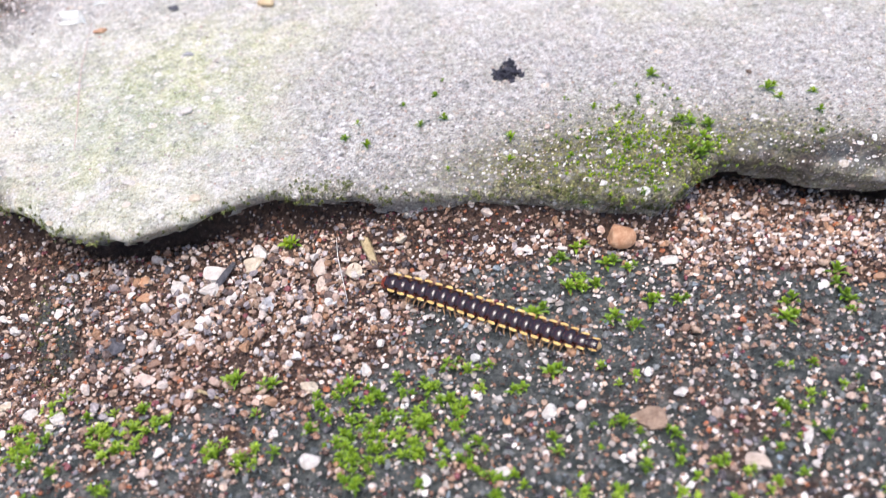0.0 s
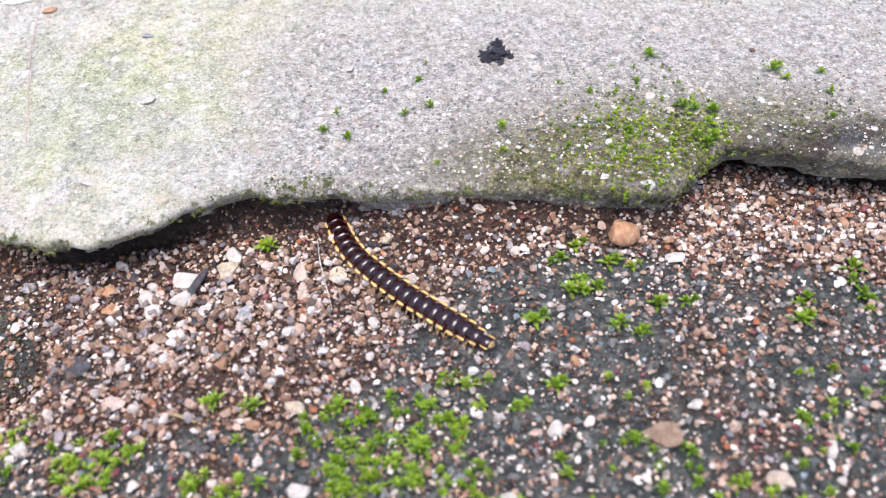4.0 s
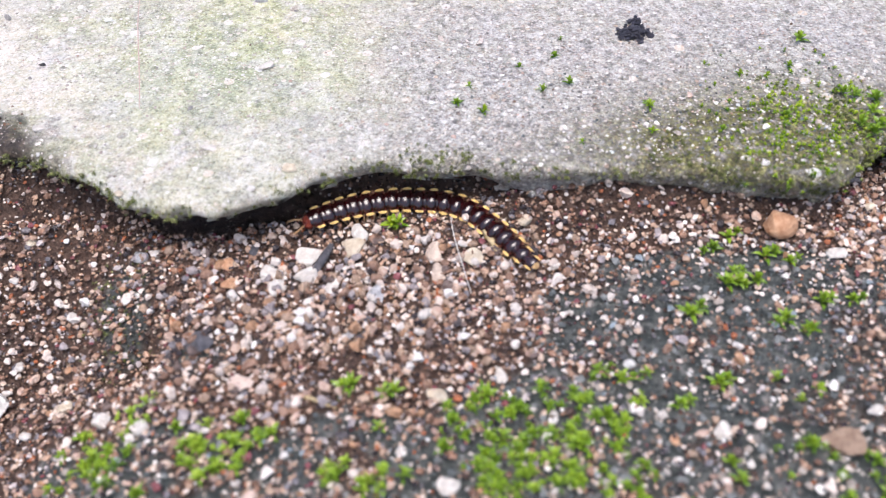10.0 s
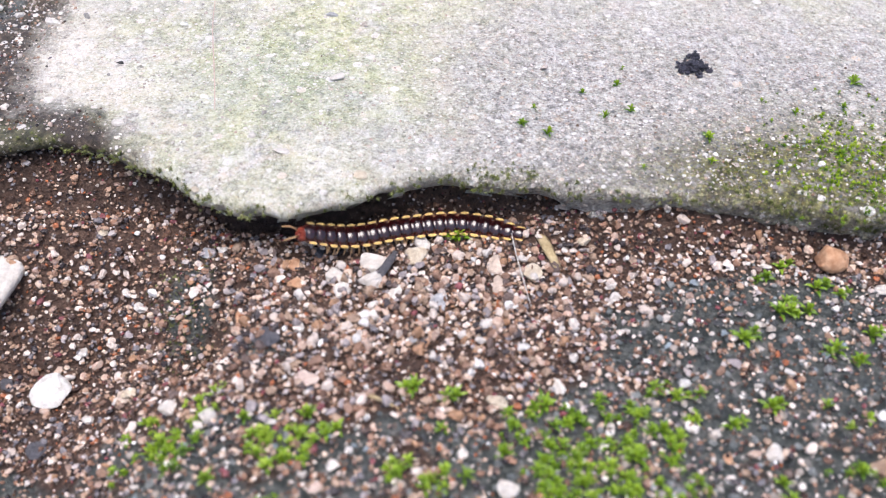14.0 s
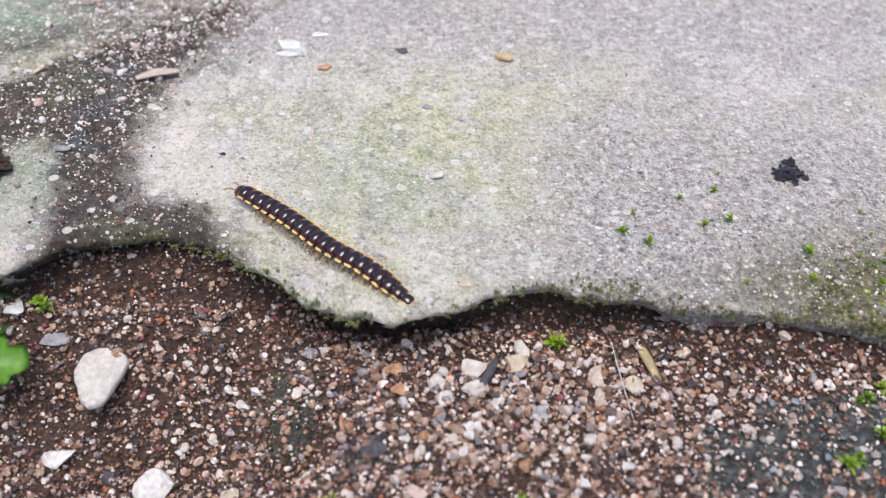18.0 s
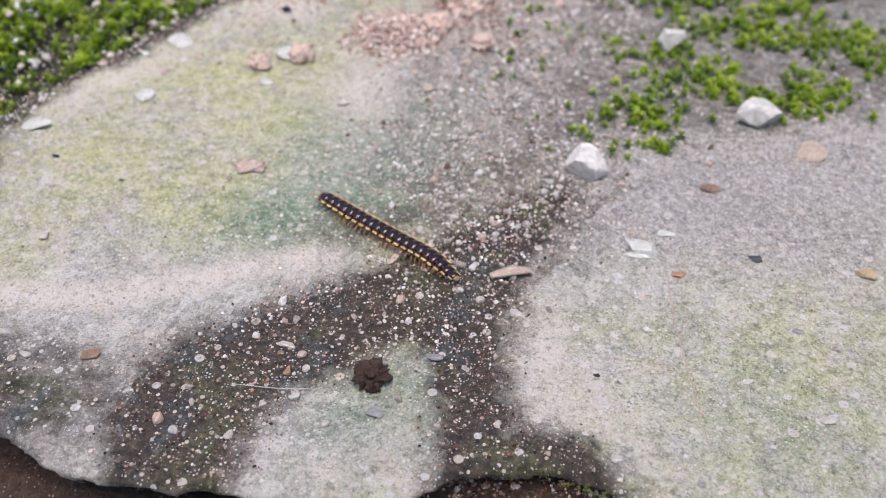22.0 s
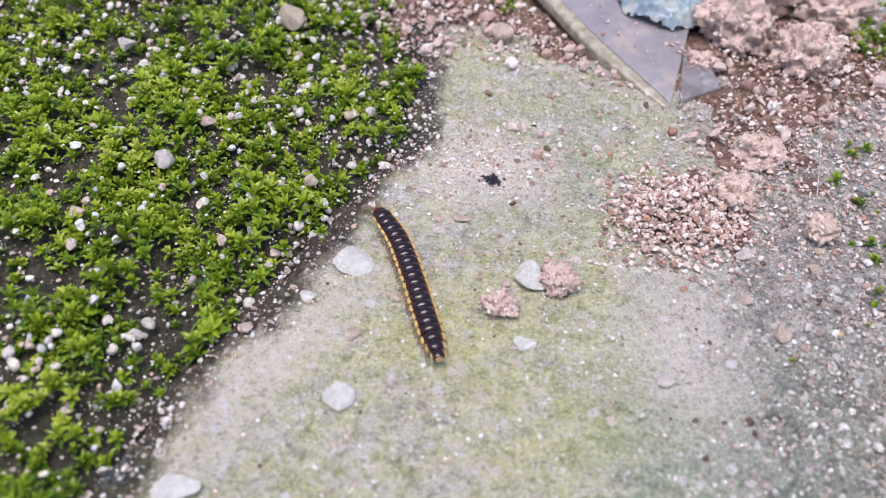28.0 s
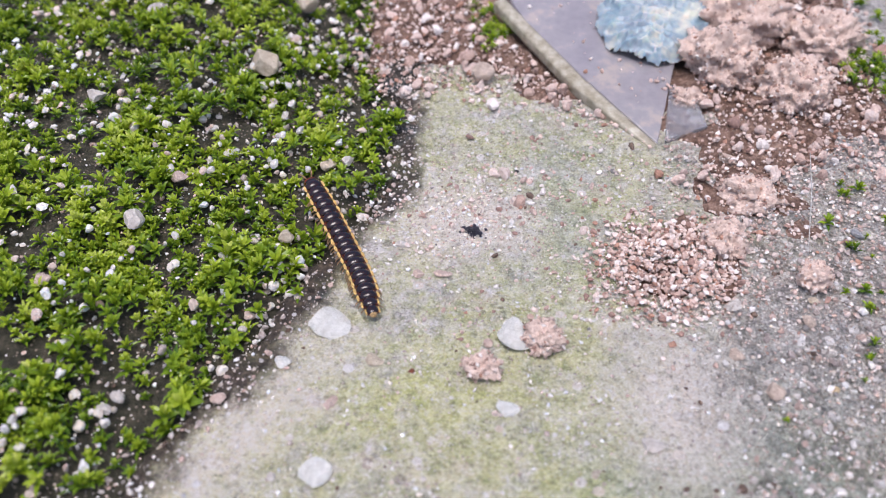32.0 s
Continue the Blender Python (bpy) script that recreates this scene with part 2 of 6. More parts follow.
def grain_material(name, stops, rough=0.38, weight=0.0, single=False, clear=0.0):
    s = Shade(name, rough, Transmission_Weight=clear)
    c = s.ramp(s.each() if single else s.island(), stops, "CONSTANT")
    c = s.mix(0.6, c, s.ramp(s.noise(2.2, 5, 0.7), [(0.25, 0.22), (0.75, 0.8)]), "OVERLAY")
    s.bump(s.noise(3.0, 5, 0.7), 0.25)
    if weight:
        s.b.inputs["Subsurface Weight"].default_value = weight
        s.b.inputs["Subsurface Radius"].default_value = (0.6 * U, 0.5 * U, 0.4 * U)
    return s.done(c)


SANDS = [(0.0, (0.28, 0.16, 0.11)), (0.13, (0.15, 0.085, 0.06)), (0.25, (0.42, 0.28, 0.20)), (0.37, (0.07, 0.042, 0.033)), (0.47, (0.60, 0.46, 0.37)), (0.56, (0.32, 0.22, 0.18)),
         (0.65, (0.74, 0.64, 0.58)), (0.72, (0.18, 0.165, 0.18)), (0.80, (0.04, 0.032, 0.036)), (0.89, (0.36, 0.13, 0.065)), (0.915, (0.48, 0.42, 0.41)), (0.97, (0.22, 0.075, 0.085))]
PINKS = [(0.0, (0.66, 0.51, 0.45)), (0.24, (0.53, 0.38, 0.32)), (0.46, (0.76, 0.63, 0.57)), (0.68, (0.36, 0.23, 0.19)), (0.82, (0.85, 0.78, 0.74)), (0.93, (0.44, 0.25, 0.18))]
GREYS = [(0.0, (0.15, 0.16, 0.16)), (0.2, (0.30, 0.26, 0.23)), (0.38, (0.075, 0.085, 0.088)), (0.56, (0.44, 0.40, 0.37)), (0.70, (0.045, 0.048, 0.052)), (0.82, (0.26, 0.16, 0.11)), (0.88, (0.70, 0.66, 0.63)), (0.96, (0.20, 0.24, 0.27))]
MAT_SLAB, MAT_GROUND = slab_material(), ground_material()
GRITS = [(0.0, (0.52, 0.45, 0.41)), (0.2, (0.66, 0.61, 0.57)), (0.38, (0.44, 0.37, 0.34)), (0.55, (0.76, 0.73, 0.70)), (0.7, (0.56, 0.42, 0.36)), (0.82, (0.30, 0.28, 0.27)), (0.9, (0.16, 0.11, 0.085)), (0.95, (0.82, 0.80, 0.78))]
QUARTZ = [(0.0, (0.80, 0.68, 0.61)), (0.14, (0.66, 0.48, 0.39)), (0.28, (0.48, 0.34, 0.25)), (0.42, (0.40, 0.35, 0.36)), (0.52, (0.84, 0.77, 0.72)), (0.60, (0.36, 0.22, 0.16)), (0.74, (0.20, 0.145, 0.13)), (0.85, (0.48, 0.28, 0.17)), (0.91, (0.10, 0.085, 0.09)), (0.95, (0.90, 0.87, 0.85))]
MAT_QUARTZ = grain_material("clear_quartz_grains", QUARTZ, 0.1, clear=0.3)
PALES = [(0.0, (0.76, 0.72, 0.68)), (0.3, (0.72, 0.58, 0.51)), (0.5, (0.80, 0.74, 0.66)), (0.66, (0.86, 0.85, 0.84)), (0.84, (0.52, 0.44, 0.40)), (0.93, (0.66, 0.66, 0.68))]
MAT_PALE = grain_material("pale_quartz_grains", PALES, 0.2, 0.4)
MAT_CHIPS = grain_material("mixed_grit", GRITS, 0.25, 0.3)
MAT_SAND, MAT_CRUMB, MAT_GRIT = grain_material("wet_sand_grains", SANDS, 0.16, clear=0.12), grain_material("pink_clay_crumbs", PINKS, 0.85), grain_material("grey_grit", GREYS, 0.35)
ONE = {MAT_PALE: grain_material("pale_quartz_grain", PALES, 0.2, 0.4, single=True), MAT_QUARTZ: grain_material("clear_quartz_grain", QUARTZ, 0.1, single=True, clear=0.3), MAT_CHIPS: grain_material("mixed_grit_grain", GRITS, 0.35, single=True), MAT_SAND: grain_material("wet_sand_grain", SANDS, 0.16, single=True, clear=0.12), MAT_CRUMB: grain_material("pink_clay_crumb", PINKS, 0.85, single=True), MAT_GRIT: grain_material("grit_grain", GREYS, 0.35, single=True)}
s_, c_ = soil_material("moss_bed_soil", [(0.3, (0.014, 0.014, 0.009)), (0.5, (0.042, 0.040, 0.024)), (0.72, (0.12, 0.10, 0.07))])
MAT_BED = s_.done(c_)


def stone_material(name, a, b, rough=0.45, clear=0.0, sss=0.0, grain=1.6):
    s = Shade(name, rough)
    c = s.mix(s.ramp(s.noise(grain, 6, 0.7), [(0.32, 0.0), (0.68, 1.0)]), a, b)
    s.bump(s.noise(grain * 2, 6, 0.75), 0.4)
    if clear:
        s.b.inputs["Transmission Weight"].default_value, s.b.inputs["IOR"].default_value = clear, 1.5
    if sss:
        s.b.inputs["Subsurface Weight"].default_value = sss
        s.b.inputs["Subsurface Radius"].default_value = (1.2 * U, 1.1 * U, 1.0 * U)
    return s.done(c)


STONE = {
    "w": stone_material("white_quartz", (0.46, 0.42, 0.385), (0.75, 0.71, 0.67), 0.35, sss=0.6),
    "W": stone_material("rough_white_stone", (0.52, 0.49, 0.46), (0.90, 0.88, 0.85), 0.4, sss=0.5, grain=1.0),
    "c": stone_material("cream_stone", (0.48, 0.38, 0.27), (0.74, 0.66, 0.54), 0.5),
    "q": stone_material("milky_quartz", (0.56, 0.56, 0.53), (0.78, 0.78, 0.75), 0.2, sss=0.8),
    "g": stone_material("grey_stone", (0.24, 0.24, 0.26), (0.50, 0.50, 0.52), 0.4),
    "d": stone_material("dark_slate", (0.045, 0.045, 0.055), (0.12, 0.115, 0.13), 0.5),
    "o": stone_material("orange_stone", (0.42, 0.19, 0.09), (0.66, 0.42, 0.27), 0.55),
    "b": stone_material("brown_stone", (0.20, 0.12, 0.08), (0.42, 0.30, 0.22), 0.65),
    "t": stone_material("tan_stone", (0.46, 0.35, 0.28), (0.72, 0.60, 0.51), 0.75),
    "p": stone_material("pink_stone", (0.52, 0.37, 0.31), (0.76, 0.62, 0.55), 0.75),
    "y": stone_material("yellow_stone", (0.52, 0.36, 0.17), (0.74, 0.60, 0.40), 0.45),
    "k": stone_material("black_crumb", (0.012, 0.011, 0.012), (0.04, 0.036, 0.035), 0.5),
    "r": stone_material("red_brown_seed", (0.14, 0.035, 0.015), (0.25, 0.08, 0.04), 0.4),
}
WORDS = {"w": "small white quartz pebble", "W": "rough chalky white stone", "c": "small cream-coloured pebble", "q": "milky translucent quartz chip", "g": "smooth grey pebble",
         "d": "dark slate-grey stone chip", "o": "orange-brown stone chip", "b": "brown flat stone", "t": "tan crumbly pebble", "p": "pinkish clay pebble",
         "y": "yellowish rounded pebble", "k": "tiny black crumb", "r": "tiny red-brown seed"}


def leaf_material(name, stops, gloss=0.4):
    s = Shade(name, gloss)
    # higher leaves and leaf tips are paler; whole shoots and cushions differ too
    leaf_tone = s.math("ADD", s.math("MULTIPLY", s.attr("upper"), 0.5), s.math("MULTIPLY", s.attr("shoot"), 0.22))
    leaf_tone = s.math("ADD", leaf_tone, s.math("MULTIPLY", s.math("SUBTRACT", s.noise(0.16, 4, 0.65), 0.38), 1.3))
    c = s.ramp(s.math("ADD", leaf_tone, s.math("MULTIPLY", s.island(), 0.12)), stops)
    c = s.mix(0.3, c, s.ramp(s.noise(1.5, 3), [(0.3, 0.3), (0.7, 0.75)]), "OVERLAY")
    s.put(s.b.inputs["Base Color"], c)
    out = s.t.nodes["Material Output"]
    tr, mx = s.n("ShaderNodeBsdfTranslucent"), s.n("ShaderNodeMixShader")
    s.put(tr.inputs[0], c)
    mx.inputs[0].default_value = 0.3
    s.t.links.new(s.b.outputs[0], mx.inputs[1]), s.t.links.new(tr.outputs[0], mx.inputs[2])
    s.t.links.new(mx.outputs[0], out.inputs[0])
    return s.m


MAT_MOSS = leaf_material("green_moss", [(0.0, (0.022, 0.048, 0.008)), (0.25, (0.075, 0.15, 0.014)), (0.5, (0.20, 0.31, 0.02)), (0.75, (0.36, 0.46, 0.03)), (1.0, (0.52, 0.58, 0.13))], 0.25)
MAT_TUFT = leaf_material("bright_moss", [(0.0, (0.045, 0.10, 0.010)), (0.4, (0.13, 0.23, 0.016)), (0.75, (0.27, 0.39, 0.03)), (1.0, (0.42, 0.52, 0.09))])
MAT_FUZZ = leaf_material("dull_moss", [(0.0, (0.06, 0.075, 0.02)), (0.5, (0.15, 0.17, 0.05)), (1.0, (0.30, 0.31, 0.13))])
MAT_LEAF = leaf_material("fresh_leaf", [(0.0, (0.17, 0.38, 0.05)), (1.0, (0.27, 0.50, 0.08))], 0.35)
MAT_LEAF_DARK = leaf_material("shaded_leaf", [(0.0, (0.05, 0.12, 0.03)), (1.0, (0.08, 0.16, 0.04))], 0.35)
MAT_STRAW = stone_material("dry_straw", (0.36, 0.26, 0.13), (0.58, 0.47, 0.28), 0.6)
MAT_HAIR = stone_material("pale_bristle", (0.55, 0.53, 0.50), (0.75, 0.73, 0.70), 0.35)


# ---- smooth value noise and shapes for the plan ----
def hashed(ix, iy, seed):
    h = (ix.astype(np.int64) * 374761393 + iy.astype(np.int64) * 668265263 + seed * 1442695041) & 0xFFFFFFFF
    h = ((h ^ (h >> 13)) * 1274126177) & 0xFFFFFFFF
    return ((h ^ (h >> 16)) & 0xFFFF) / 65535.0


def vnoise(x, y, seed=0):
    ix, iy = np.floor(x), np.floor(y)
    fx, fy = x - ix, y - iy
    fx, fy = fx * fx * (3 - 2 * fx), fy * fy * (3 - 2 * fy)
    a, b = hashed(ix, iy, seed), hashed(ix + 1, iy, seed)
    c, d = hashed(ix, iy + 1, seed), hashed(ix + 1, iy + 1, seed)
    return (a + (b - a) * fx) * (1 - fy) + (c + (d - c) * fx) * fy - 0.5


def fbm(x, y, size, octaves=4, seed=0, fall=0.5):
    out, amp = 0, 1.0
    for k in range(octaves):
        out = out + amp * vnoise(x / size * 2**k + 7.3 * k, y / size * 2**k - 3.1 * k, seed + k)
        amp *= fall
    return out


def smooth(a, b, v):
    u = np.clip((v - a) / (b - a), 0, 1)
    return u * u * (3 - 2 * u)


def away(poly, x, y):
    """Signed distance to a closed outline, negative inside."""
    p = np.array(poly, float)
    best, inside = np.full(np.shape(x), 1e18), np.zeros(np.shape(x), bool)
    for (ax, ay), (bx, by) in zip(p, np.roll(p, -1, 0)):
        ex, ey = bx - ax, by - ay
        u = np.clip(((x - ax) * ex + (y - ay) * ey) / (ex * ex + ey * ey), 0, 1)
        best = np.minimum(best, (x - ax - u * ex) ** 2 + (y - ay - u * ey) ** 2)
        cross = (ay > y) != (by > y)
        inside ^= cross & (x < (bx - ax) * (y - ay) / (by - ay + 1e-12) + ax)
    return np.sqrt(best) * np.where(inside, -1, 1)


def blob(x, y, cx, cy, rx, ry, turn=0.0):
    c, s = math.cos(radians(turn)), math.sin(radians(turn))
    dx, dy = (x - cx) * c + (y - cy) * s, -(x - cx) * s + (y - cy) * c
    return np.exp(-((dx / rx) ** 2 + (dy / ry) ** 2))


def sheet(verts, faces, attrs=None, round_it=True):
    """A mesh from plan units."""
    me = bpy.data.meshes.new("mesh")
    v = np.asarray(verts, float) * U
    me.from_pydata(v.tolist(), [], faces if isinstance(faces, list) else faces.tolist())
    for k, a in (attrs or {}).items():
        me.attributes.new(k, "FLOAT", "POINT").data.foreach_set("value", np.asarray(a, np.float32).ravel())
    if round_it:
        me.polygons.foreach_set("use_smooth", [True] * len(me.polygons))
    me.update()
    return me


def part(name, me, material, parent=None, label=""):
    if isinstance(me, bmesh.types.BMesh):
        bm, me = me, bpy.data.meshes.new(name)
        bmesh.ops.scale(bm, vec=(U, U, U), verts=bm.verts)
        bm.to_mesh(me)
        bm.free()
        me.polygons.foreach_set("use_smooth", [True] * len(me.polygons))
    if material and not me.materials:
        me.materials.append(material)
    me.name = name
    ob = new(name, me)
    if parent:
        ob.parent = parent
    if label:
        ob["label"] = label
    return ob


def grid_faces(nx, ny, keep=None):
    i, j = np.meshgrid(np.arange(nx - 1), np.arange(ny - 1))
    a = (j * nx + i).ravel()
    f = np.stack([a, a + 1, a + nx + 1, a + nx], 1)
    if keep is not None:
        f = f[keep.ravel()[f].all(1)]
        used = np.unique(f)
        back = np.full(nx * ny, -1)
        back[used] = np.arange(len(used))
        return back[f], used
    return f, np.arange(nx * ny)


# ---- the plan ----
FRONT = [(-48.4, 13.0), (-46.2, 12.2), (-44.1, 12.9), (-40.5, 14.4), (-37.8, 13.6), (-34.6, 12.6), (-31.5, 11.0), (-28.4, 9.9), (-26.3, 7.7), (-24.0, 6.3),
         (-20.6, 5.8), (-17.2, 5.9), (-15.3, 7.0), (-11.9, 8.2), (-8.6, 9.8), (-6.0, 10.6), (-3.0, 10.0), (0.5, 9.9), (2.6, 10.4), (5.4, 9.2), (10.7, 8.9), (17.0, 9.2),
         (21.0, 8.5), (27.7, 7.3), (31.6, 7.0), (33.4, 8.4), (35.9, 10.5), (38.2, 12.6), (41.3, 11.8), (45.8, 10.2), (51.2, 8.3), (70, 4), (130, -6)]
SLAB_RIGHT = [(-49.6, 16.0)] + FRONT + [(150, 120), (30, 88), (-2.1, 72.0), (-21.3, 63.2), (-31.4, 58.6), (-37.4, 53.5), (-40.0, 47.5), (-42.0, 41.2), (-45.0, 35.4), (-45.4, 29.8), (-47.2, 25.0), (-49.6, 20.5)]
SLAB_LEFT = [(-45.6, 15.0), (-47.4, 12.6), (-49.4, 10.4), (-51.5, 8.5), (-57.8, 7.5), (-66.7, 6.4), (-73, 6.0), (-80.4, 5.8), (-84.4, 7.2), (-86.8, 8.3), (-97, 11), (-112, 13), (-135, 10), (-160, 14), (-160, 24), (-120, 24), (-112, 29),
             (-108.8, 34.6), (-110.8, 41.4), (-114.6, 46.4), (-114.4, 53), (-111.5, 63.8), (-105.4, 74.8), (-101.5, 83.5), (-96.0, 95.5), (-97.0, 113), (-97.5, 122), (-96, 190),
             (-30, 190), (-39, 118), (-43, 92), (-45.5, 72), (-47.5, 60), (-51, 52), (-53, 45), (-51.5, 38), (-50.2, 31), (-49.0, 25), (-47.6, 18.5)]


def top_z(x, y):
    """Height of the paving's surface."""
    return 0.30 * fbm(x, y, 16, 3, 11) + 0.10 * fbm(x, y, 3.0, 3, 23)


def sand_z(x, y):
    """Height of the sand below the paving's edge."""
    hollow = smooth(-20, -36, x) * np.clip(8.5 - y, 0, 10) * 0.75
    pit = 4.6 * blob(x, y, -24.5, -1.5, 2.4, 3.2) + 1.2 * blob(x, y, 40, 9, 6, 2.5)
    under = -4.2 * smooth(10.6, 14.5, y) * smooth(37, 33, x) + 1.2 * smooth(8.5, 13, y) * smooth(8, 0, x) - 1.2 * smooth(6.5, 10, y) * smooth(3, 10, x)
    bank = 3.0 * blob(x, y, 18, 11.0, 14, 3.4) + 1.6 * blob(x, y, 47, 3.5, 9, 4) - 1.0 * smooth(7, 10, y) * smooth(34, 37, x)
    return np.minimum(-1.9, -5.9 - hollow - pit - under + bank + 0.9 * fbm(x, y, 9, 3, 5) + 0.5 * fbm(x, y, 2.2, 3, 8))


def bed_z(x, y):
    """Height of the soil under the moss."""
    far = np.clip(away(SLAB_LEFT, x, y), 0, 20)
    return -0.9 + 0.17 * far + 0.7 * fbm(x, y, 7, 3, 31) + 0.4 * fbm(x, y, 2.0, 3, 37)


def joint_z(x, y):
    d = np.minimum(away(SLAB_RIGHT, x, y), away(SLAB_LEFT, x, y))
    return -0.28 + 0.4 * fbm(x, y, 5, 3, 41) + 0.25 * fbm(x, y, 1.6, 3, 43) - 10.0 * smooth(16.5, 8.5, y) - 1.6 * smooth(0.2, -2.2, d)


STAIN_OUT = [(-77.3, 5), (-80.0, 13.3), (-79.5, 18.2), (-77.0, 23.1), (-71.6, 27.3), (-67.0, 31.5), (-61.0, 36.1), (-55.0, 42.8), (-48.5, 50.1), (-42.6, 56.8),
             (-39.5, 53), (-41.5, 46), (-44.4, 38), (-45.0, 30), (-44.2, 22), (-41.5, 16.5), (-38.0, 17.2), (-34.8, 16.6), (-32.0, 11.5), (-49.2, 8), (-50.6, 18.8), (-52.2, 24.8), (-55.0, 25.0), (-60.1, 21.2), (-65.1, 16.1), (-66.6, 5)]


def slab_attrs(x, y):
    stain = smooth(4.2, -4.6, away(STAIN_OUT, x, y))
    stain = np.maximum(stain, 0.45 * blob(x, y, -56, 47, 9, 5, 50))
    stain = np.maximum(stain, 0.5 * blob(x, y, -62, 43, 11, 5.5, 25))
    # no soil here: shade below the right-hand edge, painted on the slab
    stain = np.maximum(stain, 0.8 * blob(x, y, 50, 11.5, 14, 2.6))
    stain = np.maximum(stain, 0.74 * blob(x, y, -91, 13, 18, 8))
    stain = np.maximum(stain, 0.46 * smooth(6, -6, away([(-50, 58), (-46, 60), (-30, 66), (0, 78), (40, 92), (60, 130), (-38, 135), (-46, 90)], x, y)))
    stain = np.maximum(stain, 0.95 * smooth(-6.0, -1.0, away(SLAB_LEFT, x, y) + 2.5 * fbm(x, y, 6, 3, 95)) * (x < -92))
    stain = np.maximum(stain, 0.8 * smooth(0.4, 1.6, -np.abs(away(SLAB_RIGHT, x, y)) + 2.0) * smooth(-20, -45, x) * smooth(12, 20, y) * 0.6)
    algae = 0.8 * smooth(-0.2, 0.25, fbm(x, y, 26, 3, 61)) * (0.5 + 0.5 * smooth(-44, -56, x)) + 0.9 * blob(x, y, -70, 41, 9, 5, 35) + 0.3 * blob(x, y, -17, 33, 16, 18) + 0.8 * blob(x, y, -96, 70, 13, 6, 40)
    algae = np.maximum(algae, 0.85 * smooth(-66, -80, x) * smooth(28, 45, y))
    algae = np.clip(algae + 0.3 * smooth(-66, -76, x) * smooth(45, 55, y) + 0.5 * blob(x, y, -80, 84, 8, 9) + 0.35 * blob(x, y, -88, 55, 16, 12), 0, 1)
    pitted = smooth(-14, 2, x + 3 * fbm(x, y, 10, 3, 71)) * (0.3 + 0.7 * smooth(46, 26, y))
    pitted = np.maximum(pitted, 0.8 * smooth(-72, -58, x + 6 * fbm(x, y, 12, 3, 73)) * smooth(36, 52, y))
    pitted = np.maximum(pitted, 0.6 * blob(x, y, -95, 14, 18, 9))
    mossy = 1.3 * blob(x, y, 28, 12, 13, 7) + 0.6 * blob(x, y, 44, 15, 8, 4) + 0.35 * blob(x, y, 15, 11, 9, 4) + 0.4 * blob(x, y, 0.5, 10, 6, 1.6)
    mossy = np.maximum(mossy, 0.62 * smooth(4, -3, away([(13, 5), (17, 14), (24, 19), (30, 20), (37, 18), (44, 15.5), (62, 12), (62, 0), (13, 0)], x, y) + 5 * fbm(x, y, 8, 4, 77)))
    mossy = np.clip(mossy + 0.5 * blob(x, y, -48, 58, 10, 5, 50) + 0.6 * blob(x, y, -51, 44, 7, 4, 50), 0, 1)
    teal = 0.55 * blob(x, y, -66, 46, 9, 6, 20) + 0.5 * blob(x, y, -58, 17, 4.5, 7) + 0.65 * blob(x, y, -75, 41, 7.0, 6, 20) + 0.55 * blob(x, y, -73.5, 58, 5, 9) + 0.6 * blob(x, y, -63, 60, 9, 14) + 0.45 * blob(x, y, -79, 92, 5, 10) + 0.5 * blob(x, y, -52, 21, 3, 6) + 0.3 * blob(x, y, -20, 24, 12, 8)
    lime = 1.0 * blob(x, y, -82.5, 42.5, 5.0, 6.5) + 0.8 * blob(x, y, -90, 71, 15, 5, 25) + 0.8 * blob(x, y, -109, 62, 4, 11, -30) + 0.6 * blob(x, y, -78, 62, 9, 6) + 0.5 * blob(x, y, -96, 48, 9, 7) + 0.25 * blob(x, y, -18, 32, 15, 13)
    ridge = np.abs(away([(-130, 20), (-95, 25.5), (-87, 26.6), (-79, 30.3), (-73, 33.8), (-66, 37.0), (-66, 36.9), (-73, 33.7), (-79, 30.2), (-87, 26.5), (-95, 25.4)], x, y))
    pale = np.clip(smooth(3.4, 0.4, ridge) + 0.9 * blob(x, y, -41.5, 27, 2.5, 7) + 0.7 * blob(x, y, -36, 21, 5, 2.5) + 0.8 * blob(x, y, -104, 66, 4, 13, -28) + 0.3 * blob(x, y, -57, 11, 7, 2) + 0.8 * blob(x, y, -70, 70, 5, 9) + 0.95 * blob(x, y, -87, 91, 7, 5), 0, 1)
    gravel = smooth(-74, -62, x + 5 * fbm(x, y, 9, 3, 79)) * smooth(44, 52, y + 0.5 * (x + 60)) * smooth(112, 92, y) * smooth(-30, -40, x)
    stain = np.maximum(stain, 0.28 * gravel)
    mouth = smooth(21, 15, y) * smooth(-50.5, -47.5, x) * smooth(-33, -37, x)
    stain = np.maximum(stain, mouth)
    return {"teal": np.clip(teal, 0, 1), "lime": np.clip(lime, 0, 1), "pale": pale, "stain": stain, "algae": algae, "pitted": pitted, "mossy": mossy}


